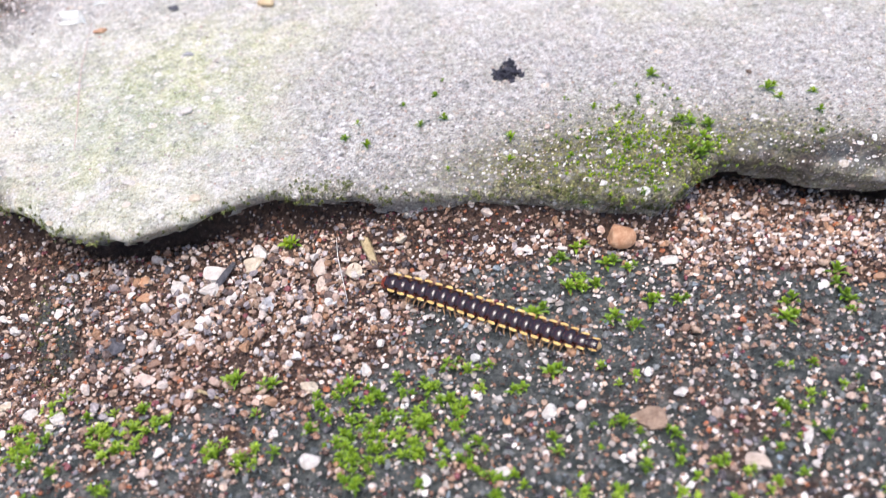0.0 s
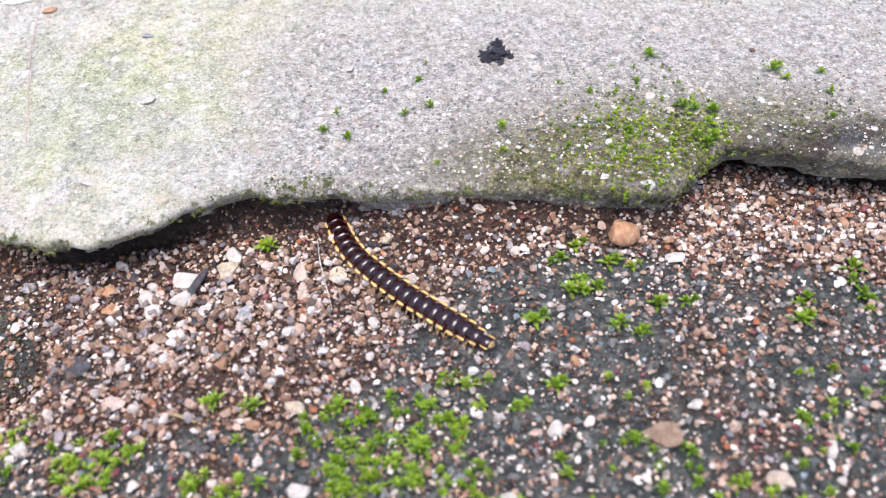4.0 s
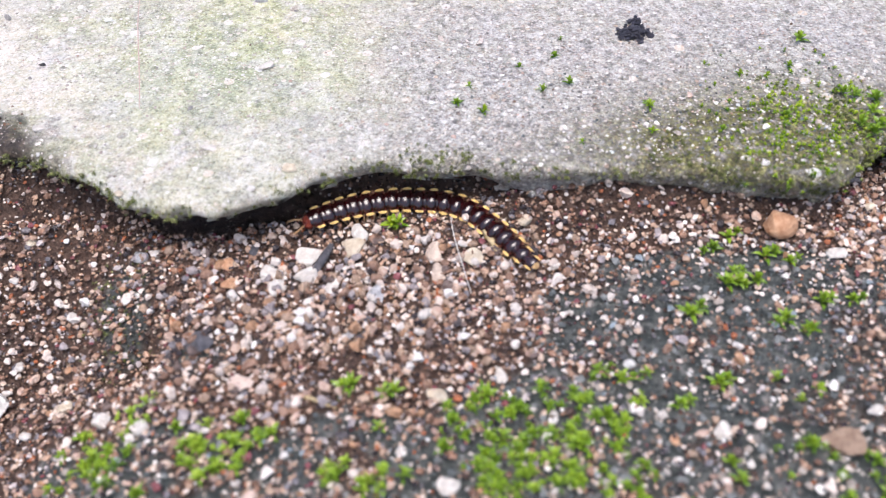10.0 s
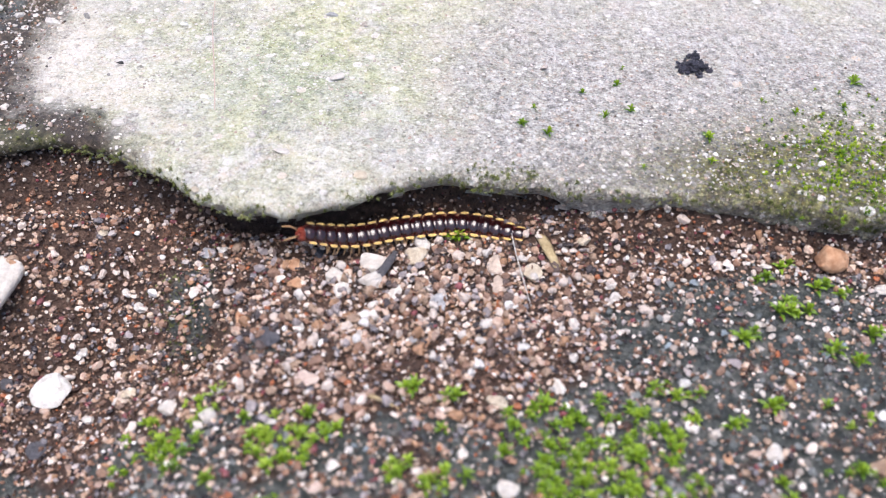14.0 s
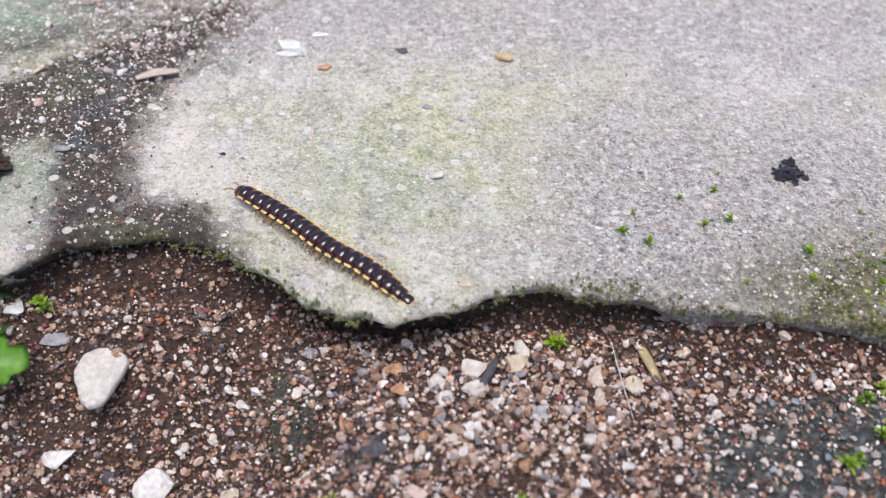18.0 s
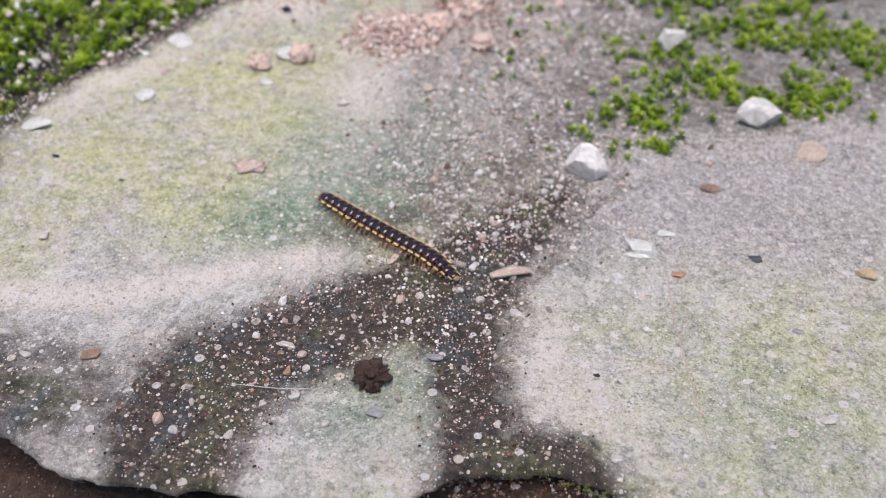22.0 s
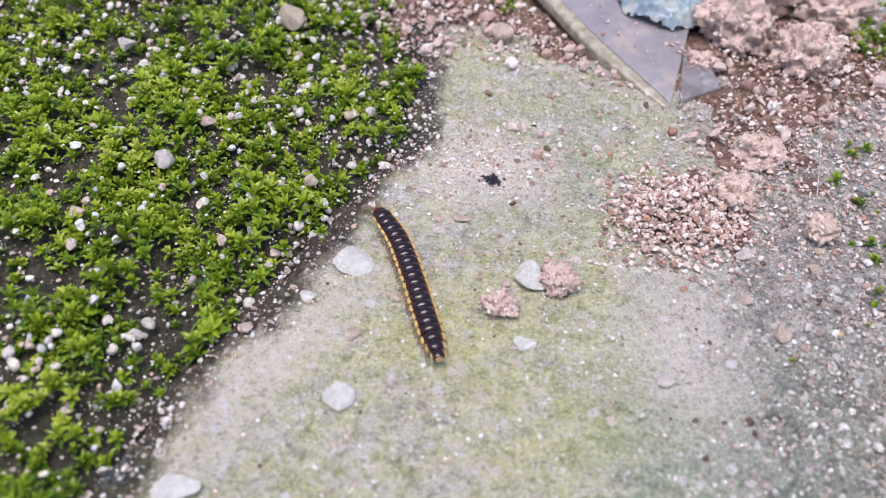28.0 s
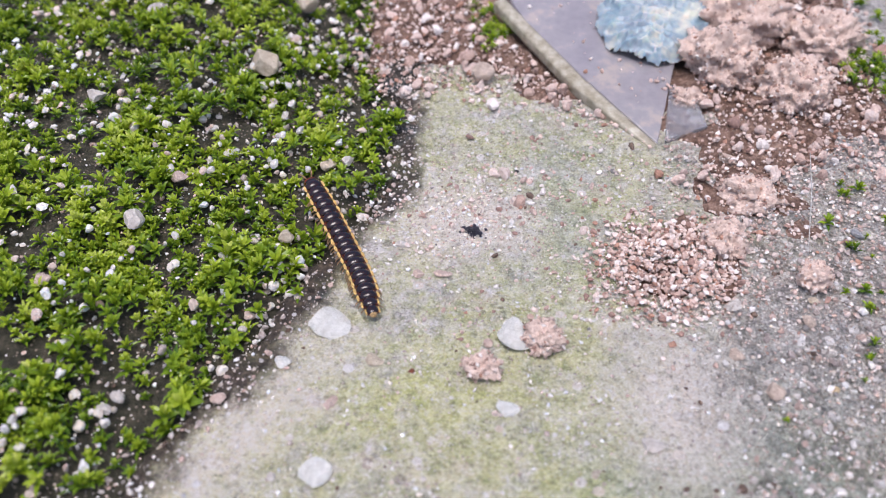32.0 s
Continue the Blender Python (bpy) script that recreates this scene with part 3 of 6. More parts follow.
def paving_slab(name, outline, step, box, label):
    """A flat slab with a rounded, undercut edge along its outline."""
    x0, x1, y0, y1 = box
    xs, ys = np.arange(x0, x1 + step, step), np.arange(y0, y1 + step, step)
    x, y = np.meshgrid(xs, ys)
    d = away(outline, x, y) + 0.9 * fbm(x, y, 4.5, 4, 91, 0.62) + 2.2 * fbm(x, y, 6, 4, 93, 0.6) * (x < -94)
    gy, gx = np.gradient(d, step)
    size = np.hypot(gx, gy) + 1e-6
    gx, gy = gx / size, gy / size
    upright = smooth(5, 13, x)
    r, turn = 0.95, radians(110) - radians(6) * upright
    run = d + r
    a = np.clip(run / 1.45, 0, 1) * turn
    past = np.clip(run - 1.45, 0, None)
    out = -r + r * np.sin(a) - ((0.42 + 0.43 * smooth(8, -2, x)) * (1 - upright) + 0.36 * upright) * past
    z = top_z(x, y) - 0.75 * (1 - np.cos(a)) - 0.95 * past
    px, py = np.where(run > 0, x + gx * (out - d), x), np.where(run > 0, y + gy * (out - d), y)
    px, py = px + 0.4 * fbm(x, y, 1.3, 3, 17) * (run > 0.6), py + 0.4 * fbm(x, y, 1.3, 3, 19) * (run > 0.6)
    z = z + (0.35 * fbm(x, y, 1.5, 3, 29)) * smooth(0.5, 2.5, run)
    if outline is SLAB_LEFT:
        z = z - 0.07 * smooth(-56, -52, x)
    faces, used = grid_faces(len(xs), len(ys), d < 3.6)
    v = np.stack([px, py, z], -1).reshape(-1, 3)[used]
    attrs = {k: q.ravel()[used] for k, q in slab_attrs(x, y).items()}
    # leave out pieces torn where the undercut folds on itself
    corner = v[faces]
    reach = np.linalg.norm(corner - np.roll(corner, 1, 1), axis=2).max(1)
    faces = faces[reach < 3.2 * step]
    return tagged(part(name, sheet(v, faces, attrs), MAT_SLAB), label, "paving slab", "paving slabs", "structure")


# ---- ground and paving ----
def film_at(x, y):
    """Where a dark algal film covers the sand."""
    side = 0.95 * smooth(7, 15, x + 0.9 * (2 - y) + 5 * fbm(x, y, 7, 3, 51)) * smooth(7.5, 4.0, y + 0.22 * np.clip(x - 22, 0, 99) + 2.5 * fbm(x, y, 5, 3, 52))
    return np.maximum(side, smooth(-8, -12.5, y + 4 * fbm(x, y, 6, 3, 53)) * 0.8) * (0.55 + 0.45 * smooth(-0.25, 0.1, fbm(x, y, 3.5, 3, 54)))


def build_ground():
    def line(lo, hi, step):
        inner = list(np.arange(lo, hi + step, step))
        outer = [2.0 * 1.5**k for k in range(23)]
        return np.array([lo - q for q in reversed(outer)] + inner + [hi + q for q in outer])

    xs, ys = line(-75, 75, 0.8), line(-34, 22, 0.8)
    x, y = np.meshgrid(xs, ys)
    calm = smooth(400, 60, np.hypot(x + 5, y))
    z = -6.2 + (sand_z(x, y) + 6.2) * calm
    film = film_at(x, y)
    film = np.maximum(film, 0.9 * blob(x, y, -26.5, 2.5, 2.6, 4.5))
    film = np.maximum(film, 0.6 * blob(x, y, -20, -4, 8, 3))
    faces, _ = grid_faces(len(xs), len(ys))
    me = sheet(np.stack([x, y, z], -1).reshape(-1, 3), faces, {"film": film})
    tagged(part("ground", me, MAT_GROUND), "damp brown sandy soil below the paving edge", "ground", kind="structure")


build_ground()
paving_slab("paving_slab_1", SLAB_RIGHT, 0.6, (-54, 96, -6, 104), "pale weathered concrete slab with pitted grey mossy edge")
paving_slab("paving_slab_2", SLAB_LEFT, 0.62, (-130, -34, -2, 170), "pale green algae-filmed concrete slab with dark soil stain")


def flat_bed(name, outline, height, step, box, material, label, reach=3.0):
    x0, x1, y0, y1 = box
    xs, ys = np.arange(x0, x1, step), np.arange(y0, y1, step)
    x, y = np.meshgrid(xs, ys)
    d = away(outline, x, y)
    faces, used = grid_faces(len(xs), len(ys), d < reach)
    v = np.stack([x, y, height(x, y)], -1).reshape(-1, 3)[used]
    attrs = {k: q.ravel()[used] for k, q in slab_attrs(x, y).items()}
    return tagged(part(name, sheet(v, faces, attrs), material), label, "soil", kind="structure")


flat_bed("joint_soil", [(-52, 23.0), (-52, 32), (-55, 45), (-54, 58), (-50, 80), (-48, 112), (-44, 160), (120, 160), (150, 110), (20, 78), (-20, 60), (-34, 53), (-40, 42), (-43, 23.0)],
         joint_z, 0.8, (-62, 150, 1, 165), MAT_SLAB, "dark damp soil filling the joint between slabs", 0.8)
flat_bed("moss_bed", [(-92, 160), (-92, 92), (-100, 72), (-108, 52), (-104, 28), (-125, 20), (-180, 20), (-180, 160)], bed_z, 0.9, (-182, -88, 18, 162), MAT_BED, "dark soil bed under green moss", 2.0)


# ---- grains ----
def ico(level):
    bm = bmesh.new()
    bmesh.ops.create_icosphere(bm, subdivisions=level, radius=1.0)
    v = np.array([q.co[:] for q in bm.verts])
    f = np.array([[q.index for q in p.verts] for p in bm.faces])
    bm.free()
    return v, f


ICO = {k: ico(k) for k in (1, 2, 3, 4, 5)}
rng = np.random.default_rng(7)


def chunk(level, rough=0.25, cuts=6, seed=0):
    """An angular grain: a ball cut by a few planes, then made uneven."""
    g = np.random.default_rng(seed)
    v, f = ICO[level][0].copy(), ICO[level][1]
    for _ in range(cuts):
        n = g.normal(size=3)
        n /= np.linalg.norm(n)
        h = g.uniform(0.45, 0.8)
        over = v @ n - h
        v -= np.outer(np.clip(over, 0, None), n)
    w = g.normal(size=(3, 3)) * 1.6
    v *= 1 + rough * np.sin(v @ w + g.uniform(0, 6, 3)).mean(1, keepdims=True)
    return v, f


def turned(n, g):
    q = g.normal(size=(n, 4))
    q /= np.linalg.norm(q, axis=1, keepdims=True)
    w, x, y, z = q.T
    return np.stack([1 - 2 * (y * y + z * z), 2 * (x * y - z * w), 2 * (x * z + y * w), 2 * (x * y + z * w), 1 - 2 * (x * x + z * z), 2 * (y * z - x * w),
                     2 * (x * z - y * w), 2 * (y * z + x * w), 1 - 2 * (x * x + y * y)], 1).reshape(-1, 3, 3)


def heap(places, sizes, level, seed, flat=0.75, rough=0.25):
    """Many grains as one mesh: places (n, 3), sizes (n,)."""
    g = np.random.default_rng(seed)
    vs, fs, base = [], [], 0
    kinds = [chunk(level, rough, seed=seed * 31 + k) for k in range(9)]
    pick = g.integers(0, 9, len(places))
    for k, (bv, bf) in enumerate(kinds):
        some = np.where(pick == k)[0]
        if not len(some):
            continue
        rot = turned(len(some), g)
        stretch = g.uniform(0.65, 1.25, (len(some), 1, 3))
        v = np.einsum("nij,nvj->nvi", rot, bv[None] * stretch) * sizes[some][:, None, None]
        v[:, :, 2] *= flat
        v += places[some][:, None, :]
        f = bf[None] + (np.arange(len(some)) * len(bv))[:, None, None] + base
        vs.append(v.reshape(-1, 3)), fs.append(f.reshape(-1, 3))
        base += len(some) * len(bv)
    return sheet(np.concatenate(vs), np.concatenate(fs), round_it=False)


def scatter(n, box, density, g):
    x0, x1, y0, y1 = box
    x, y = g.uniform(x0, x1, n), g.uniform(y0, y1, n)
    keep = g.uniform(0, 1, n) < density(x, y)
    return x[keep], y[keep]


def loose(name, n, box, density, height, small, large, level, material, seed, label, category="sand", sink=0.25, power=2.2, rough=0.25, singles=None, pile=0.0):
    """Loose grains: the largest ones inside the stretch named by singles are parts of their own, the rest one mesh."""
    g = np.random.default_rng(seed)
    x, y = scatter(n, box, density, g)
    r = small + (large - small) * g.uniform(0, 1, len(x)) ** power
    p = np.stack([x, y, height(x, y) + r * (0.55 - sink) + pile * g.uniform(0, 1, len(x))], 1)
    apart = np.zeros(len(x), bool)
    if singles:
        x0, x1, y0, y1, word = singles
        some = np.where((x > x0) & (x < x1) & (y > y0) & (y < y1))[0]
        apart[some[np.argsort(-r[some])][:280]] = True
    whole = tagged(part(name, heap(p[~apart], r[~apart], level, seed, rough=rough), material), label, category, kind="stuff")
    if singles:
        kinds = [sheet(*chunk(2, rough, seed=seed * 17 + k), round_it=False) for k in range(7)]
        for me in kinds:
            me.materials.append(ONE[material])
        for q, size in zip(p[apart], r[apart]):
            ob = part(singles[4], kinds[int(g.integers(0, 7))], None, whole)
            sc = g.uniform(0.7, 1.2, 3) * size
            ob.matrix_basis = Matrix.LocRotScale(Vector(q) * U, Euler(g.uniform(0, 6.28, 3)), Vector(sc))
    return whole


def clear_of_slabs(x, y):
    return (np.minimum(away(SLAB_RIGHT, x, y), away(SLAB_LEFT, x, y)) > -3.0) * 1.0


FRONT_BOX = (-66, 64, -30, 17)
loose("sand", 40000, FRONT_BOX, lambda x, y: clear_of_slabs(x, y) * (1 - 0.72 * film_at(x, y)) * (0.7 + 0.3 * smooth(-0.15, 0.1, fbm(x, y, 3.0, 3, 56))), sand_z, 0.13, 0.41, 1, MAT_SAND, 101, "coarse wet beige and brown sand grains", sink=0.2, pile=0.2)
loose("coarse_sand", 21000, (-60, 50, -20, 13), lambda x, y: clear_of_slabs(x, y) * (1 - 0.88 * film_at(x, y)) * (0.09 + 0.22 * smooth(-0.05, 0.2, fbm(x, y, 6, 3, 55)) + (0.9 * blob(x, y, -3, 0, 12, 5.5) + 0.4 * blob(x, y, 22, 7, 9, 2.5)) * smooth(-0.25, 0.1, fbm(x, y, 2.6, 3, 58))) * (0.45 + 0.55 * smooth(-46, -14, x)) * smooth(12, 6, y), sand_z, 0.20, 0.56, 2, MAT_QUARTZ, 102,
      "larger pale quartz and tan sand grains", sink=0.05, pile=0.3, power=3.0, singles=(-24, 14, -9, 10, "sand_grain"))
loose("fine_sand", 22000, FRONT_BOX, lambda x, y: clear_of_slabs(x, y) * (1 - 0.6 * film_at(x, y)), sand_z, 0.10, 0.24, 1, MAT_SAND, 103, "fine sand between the coarse grains", sink=0.1, pile=0.15)
loose("pale_sand", 3600, (22, 62, -2, 13), lambda x, y: clear_of_slabs(x, y) * smooth(24, 36, x) * smooth(-2, 3, y) * 0.8, sand_z, 0.12, 0.42, 1, MAT_QUARTZ, 105, "pale sand grains by the slab corner", pile=0.2)
loose("light_grit", 9000, (-30, 60, -30, 8), lambda x, y: film_at(x, y) * 0.9, sand_z, 0.10, 0.46, 1, MAT_GRIT, 104, "pale and dark grit set in a dark film", "grit", pile=0.1)


def grit_density(x, y):
    stain = smooth(2, -2, away(STAIN_OUT, x, y)) * 0.24
    joint = 0.6 * blob(x, y, -56, 52, 13, 12, 50) + 0.65 * blob(x, y, -54, 75, 13, 22) + 0.45 * blob(x, y, -50, 40, 12, 7, 50) + 0.7 * blob(x, y, -20, 68, 30, 6, 15) + 0.6 * blob(x, y, -86, 92, 7, 5)
    pit = 0.12 * smooth(-6, 8, x) * smooth(40, 15, y) + 0.14 * blob(x, y, 22, 14, 16, 6)
    return np.clip(stain + joint + pit + 0.05, 0, 1)


def pave_z(x, y):
    """The paving's surface, or the soil in the joints where no slab is."""
    d = np.minimum(away(SLAB_RIGHT, x, y), away(SLAB_LEFT, x, y)) + 0.7 * fbm(x, y, 4.5, 4, 91)
    a = np.clip((d + 0.95) / 1.45, 0, 1) * radians(110)
    z = top_z(x, y) - 0.75 * (1 - np.cos(a))
    return np.where(d > 1.0, np.where(x < -90, bed_z(x, y), joint_z(x, y)), np.maximum(z, np.where((y > 16) & (d > -2.5), np.where(x < -90, bed_z(x, y), joint_z(x, y)), -9)))


def on_top(x, y):
    d = np.minimum(away(SLAB_RIGHT, x, y), away(SLAB_LEFT, x, y))
    return ((d < -1.2) | (y > 17)) * 1.0


PAVE_BOX = (-125, 66, 4, 130)
loose("fine_grit", 50000, PAVE_BOX, lambda x, y: on_top(x, y) * grit_density(x, y), pave_z, 0.06, 0.24, 1, MAT_CHIPS, 111, "fine grey and beige grit lying on the slabs", "grit", sink=0.3)
loose("grit", 16000, PAVE_BOX, lambda x, y: on_top(x, y) * grit_density(x, y) ** 1.5 * 0.8, pave_z, 0.16, 0.55, 1, MAT_CHIPS, 112, "loose sandy grit lying on the slabs", "grit", sink=0.2, power=2.8, singles=(-78, -38, 8, 60, "grit_grain"))
loose("slab_crumbs", 15000, (-118, -44, 26, 118), lambda x, y: on_top(x, y) * (0.15 + 0.6 * smooth(-0.05, 0.3, fbm(x, y, 7, 4, 57, 0.65)) + 0.8 * blob(x, y, -88, 91, 6, 5.5)), pave_z, 0.05, 0.27, 1, MAT_PALE, 119, "fine pale crumbs strewn on the slab", "grit", sink=0.2, power=2.0)
loose("pale_chips", 10000, (-74, -34, 44, 112), lambda x, y: on_top(x, y) * smooth(-76, -62, x + 5 * fbm(x, y, 9, 3, 79)) * smooth(44, 52, y + 0.5 * (x + 60)) * (0.25 + 0.6 * smooth(-0.1, 0.2, fbm(x, y, 4, 3, 86))), pave_z, 0.07, 0.38, 1, MAT_CHIPS, 120, "white and pink stone chips strewn by the joint", "grit", sink=0.15, power=2.4, singles=(-66, -44, 46, 80, "stone_chip"))
loose("specks", 8000, PAVE_BOX, lambda x, y: on_top(x, y) * 0.5, pave_z, 0.05, 0.22, 1, MAT_CHIPS, 113, "single specks of grit on the slabs", "grit", sink=0.3)


loose("edge_sand", 5000, (2, 60, 6, 30), lambda x, y: on_top(x, y) * np.clip(1.0 * blob(x, y, 24, 12, 15, 6) + 0.8 * blob(x, y, 45, 14, 10, 6), 0, 1), pave_z, 0.05, 0.22, 1, MAT_GRIT, 116, "fine pale sand strewn on the mossy slab edge", "sand", sink=0.25)


loose("stain_grit", 8000, (-84, -36, 6, 64), lambda x, y: on_top(x, y) * smooth(3, -2, away(STAIN_OUT, x, y)), pave_z, 0.05, 0.22, 1, MAT_SAND, 117, "fine brown and pink grit on the damp stain", "grit", sink=0.2, power=1.8)
loose("stain_specks", 1500, (-84, -36, 6, 64), lambda x, y: on_top(x, y) * smooth(3, -2, away(STAIN_OUT, x, y)), pave_z, 0.04, 0.22, 1, MAT_CHIPS, 118, "pale specks of grit on the damp stain", "grit", sink=0.2, power=1.8)


# pink crumbly clay soil
def crumb_density(x, y):
    heap_ = blob(x, y, -69, 85.5, 5.2, 4.8, 20) * 2.2
    north = smooth(104, 112, y + 0.25 * (x + 80) + 4 * fbm(x, y, 8, 3, 81)) * smooth(-103, -97, x)
    band = 0.75 * blob(x, y, -60, 97, 7, 9, -20) + 0.4 * blob(x, y, -88, 91, 6, 4.5) + 0.35 * blob(x, y, -54, 90, 9, 12) + 0.25 * blob(x, y, -80, 96, 10, 6) + 0.35 * blob(x, y, -84, 78, 4, 3)
    return np.clip(heap_ + north + band, 0, 1) * smooth(-40, -46, x)


SHARD = [(-68.2, 102.6), (-63.0, 105.0), (-64.0, 122), (-61.5, 133), (-76, 140), (-86.5, 131), (-83.4, 121.0), (-76.8, 111.2)]


def bare_crumbs(x, y):
    return crumb_density(x, y) * (away(SHARD, x, y) > 0.3)


def crumb_z(x, y):
    north = smooth(107, 118, y + 0.25 * (x + 80))
    return top_z(x, y) + 0.9 * north + 0.7 * blob(x, y, -69, 85.5, 4.5, 4) + 0.9 * blob(x, y, -62, 100, 5, 6)


def crumb_bed(x, y):
    return crumb_z(x, y) - 0.35 + 1.0 * fbm(x, y, 3.5, 3, 83) - 4 * smooth(0.55, 0.2, crumb_density(x, y))


s_, c_ = soil_material("pink_clay_soil", [(0.3, (0.06, 0.034, 0.024)), (0.5, (0.20, 0.12, 0.088)), (0.72, (0.46, 0.32, 0.25))], 0.9)
MAT_CLAY = s_.done(c_)
flat_bed("clay_soil", [(-100, 78), (-44, 78), (-40, 160), (-100, 160)], crumb_bed, 0.8, (-102, -38, 76, 162), MAT_CLAY, "pinkish crumbly clay soil heaped on the slab", 0.5)
loose("clay_crumbs", 20000, (-104, -40, 74, 140), bare_crumbs, crumb_z, 0.08, 0.36, 1, MAT_CRUMB, 121, "pink crumbs of dry clay soil on the slab", "soil crumbs", sink=0.05, rough=0.4)
loose("clay_specks", 2600, (-98, -72, 80, 102), lambda x, y: 0.9 * blob(x, y, -87, 91, 7, 5.5) * smooth(-0.2, 0.15, fbm(x, y, 3, 3, 87)), top_z, 0.08, 0.30, 1, MAT_PALE, 124, "fine pink and white clay specks on the slab", "soil crumbs", sink=0.1, rough=0.4)
loose("clay_heap", 5200, (-77, -60, 78, 93), lambda x, y: np.clip(1.6 * blob(x, y, -69, 85.5, 5.0, 4.4, 20), 0, 1), lambda x, y: top_z(x, y) + 1.5 * blob(x, y, -69, 85.5, 4.4, 3.8, 20) * (0.5 + 0.9 * hashed(np.floor(x * 3), np.floor(y * 3), 5)), 0.12, 0.40, 1, MAT_CRUMB, 123, "small heap of pink crumbly clay soil", "soil crumbs", sink=0.0, rough=0.4)
loose("clay_lumps", 1300, (-104, -40, 78, 140), lambda x, y: bare_crumbs(x, y) * smooth(86, 100, y + 6 * fbm(x, y, 8, 3, 85)), crumb_z, 0.22, 0.75, 2, MAT_CRUMB, 122, "larger pink lumps of crumbly clay soil", "soil crumbs", sink=0.0, rough=0.5, singles=(-98, -44, 84, 118, "soil_lump"))


# ---- moss ----
def rosette(g, leaves, length, width, rise):
    """A shoot with a star of pointed, folded leaves: low ones spread, top ones steep. Gives places, faces and how far
    up each leaf sits.
    """
    vs, fs, upper = [], [], []
    tall = g.uniform(0.5, 1.0)
    for k in range(leaves):
        u0 = k / (leaves - 1)
        ang = 2.4 * k + g.uniform(-0.25, 0.25)
        lift = 0.25 + rise * u0 + g.uniform(-0.12, 0.12)
        ln, wd = length * g.uniform(0.8, 1.1) * (1.0 - 0.42 * u0), width * g.uniform(0.8, 1.15) * (1.0 - 0.35 * u0)
        base = tall * u0
        c, s = math.cos(ang), math.sin(ang)
        b = len(vs)
        for u, w in ((0.03, 0.6), (0.38, 1.0), (0.72, 0.62)):
            out = ln * u * math.cos(lift)
            up = base + ln * (u * math.sin(lift) + 0.14 * math.sin(u * 3.0) - 0.16 * u * u)
            for side in (-1, 0, 1):
                o = side * wd * w * 0.5
                vs.append((c * out - s * o, s * out + c * o, up + (0.16 * wd * w if side else -0.06 * wd)))
        vs.append((c * ln * math.cos(lift), s * ln * math.cos(lift), base + ln * (math.sin(lift) - 0.14)))
        upper += [0.8 * u0 + g.uniform(-0.1, 0.1)] * 9 + [0.8 * u0 + 0.2]
        for r in (0, 3):
            fs += [(b + r, b + r + 1, b + r + 4, b + r + 3), (b + r + 1, b + r + 2, b + r + 5, b + r + 4)]
        fs += [(b + 6, b + 7, b + 9), (b + 7, b + 8, b + 9)]
    return np.array(vs), fs, np.clip(upper, 0, 1)


gm = np.random.default_rng(17)
ROSETTES = [rosette(gm, int(gm.integers(9, 13)), gm.uniform(1.0, 1.4), gm.uniform(0.36, 0.5), gm.uniform(0.75, 1.15)) for _ in range(8)]


def carpet(x, y, z, scale, seed, kinds=None):
    """Many rosettes as one mesh."""
    g = np.random.default_rng(seed)
    kinds = kinds or ROSETTES
    vs, fs, upper, shoot, base = [], [], [], [], 0
    for px, py, pz, sc in zip(x, y, z, scale):
        bv, bf, by = kinds[g.integers(0, len(kinds))]
        a = g.uniform(0, 6.28)
        c, s = math.cos(a), math.sin(a)
        tilt = g.normal(0, 0.22, 2)
        v = bv * sc
        vx, vy = v[:, 0] * c - v[:, 1] * s, v[:, 0] * s + v[:, 1] * c
        vs.append(np.stack([vx + px + tilt[0] * v[:, 2], vy + py + tilt[1] * v[:, 2], v[:, 2] + pz - tilt[0] * vx - tilt[1] * vy], 1))
        upper.append(by), shoot.append(np.full(len(bv), g.uniform(0, 1)))
        fs += [tuple(i + base for i in f) for f in bf]
        base += len(bv)
    return sheet(np.concatenate(vs), fs, {"upper": np.concatenate(upper), "shoot": np.concatenate(shoot)}, round_it=False)


def moss_left(x, y):
    d = away(SLAB_LEFT, x, y)
    d = np.where(x > -90, -1, d)
    patchy = 0.28 + 0.72 * smooth(-0.20, 0.12, fbm(x, y, 6, 4, 131, 0.6))
    bare = 0.95 * blob(x, y, -100.5, 89.5, 2.6, 6.5, 28) + 0.85 * blob(x, y, -104.5, 79, 5, 4) + 0.8 * blob(x, y, -109, 101, 4, 5) + 0.6 * blob(x, y, -127, 113, 9, 4)
    return smooth(-0.8, 1.0, d + 1.8 * fbm(x, y, 5, 3, 133)) * patchy * np.clip(1 - bare, 0, 1)


def moss_right(x, y):
    inside = smooth(3, -4, away([(-41, 112), (-40, 93.8), (-35.6, 83.3), (-43, 67), (-36.2, 60.5), (-29.4, 65), (-24.2, 76), (-13.5, 74), (-0.6, 80), (40, 95), (60, 130), (-41, 135)], x, y))
    return inside * smooth(-0.25, 0.15, fbm(x, y, 6, 4, 141))


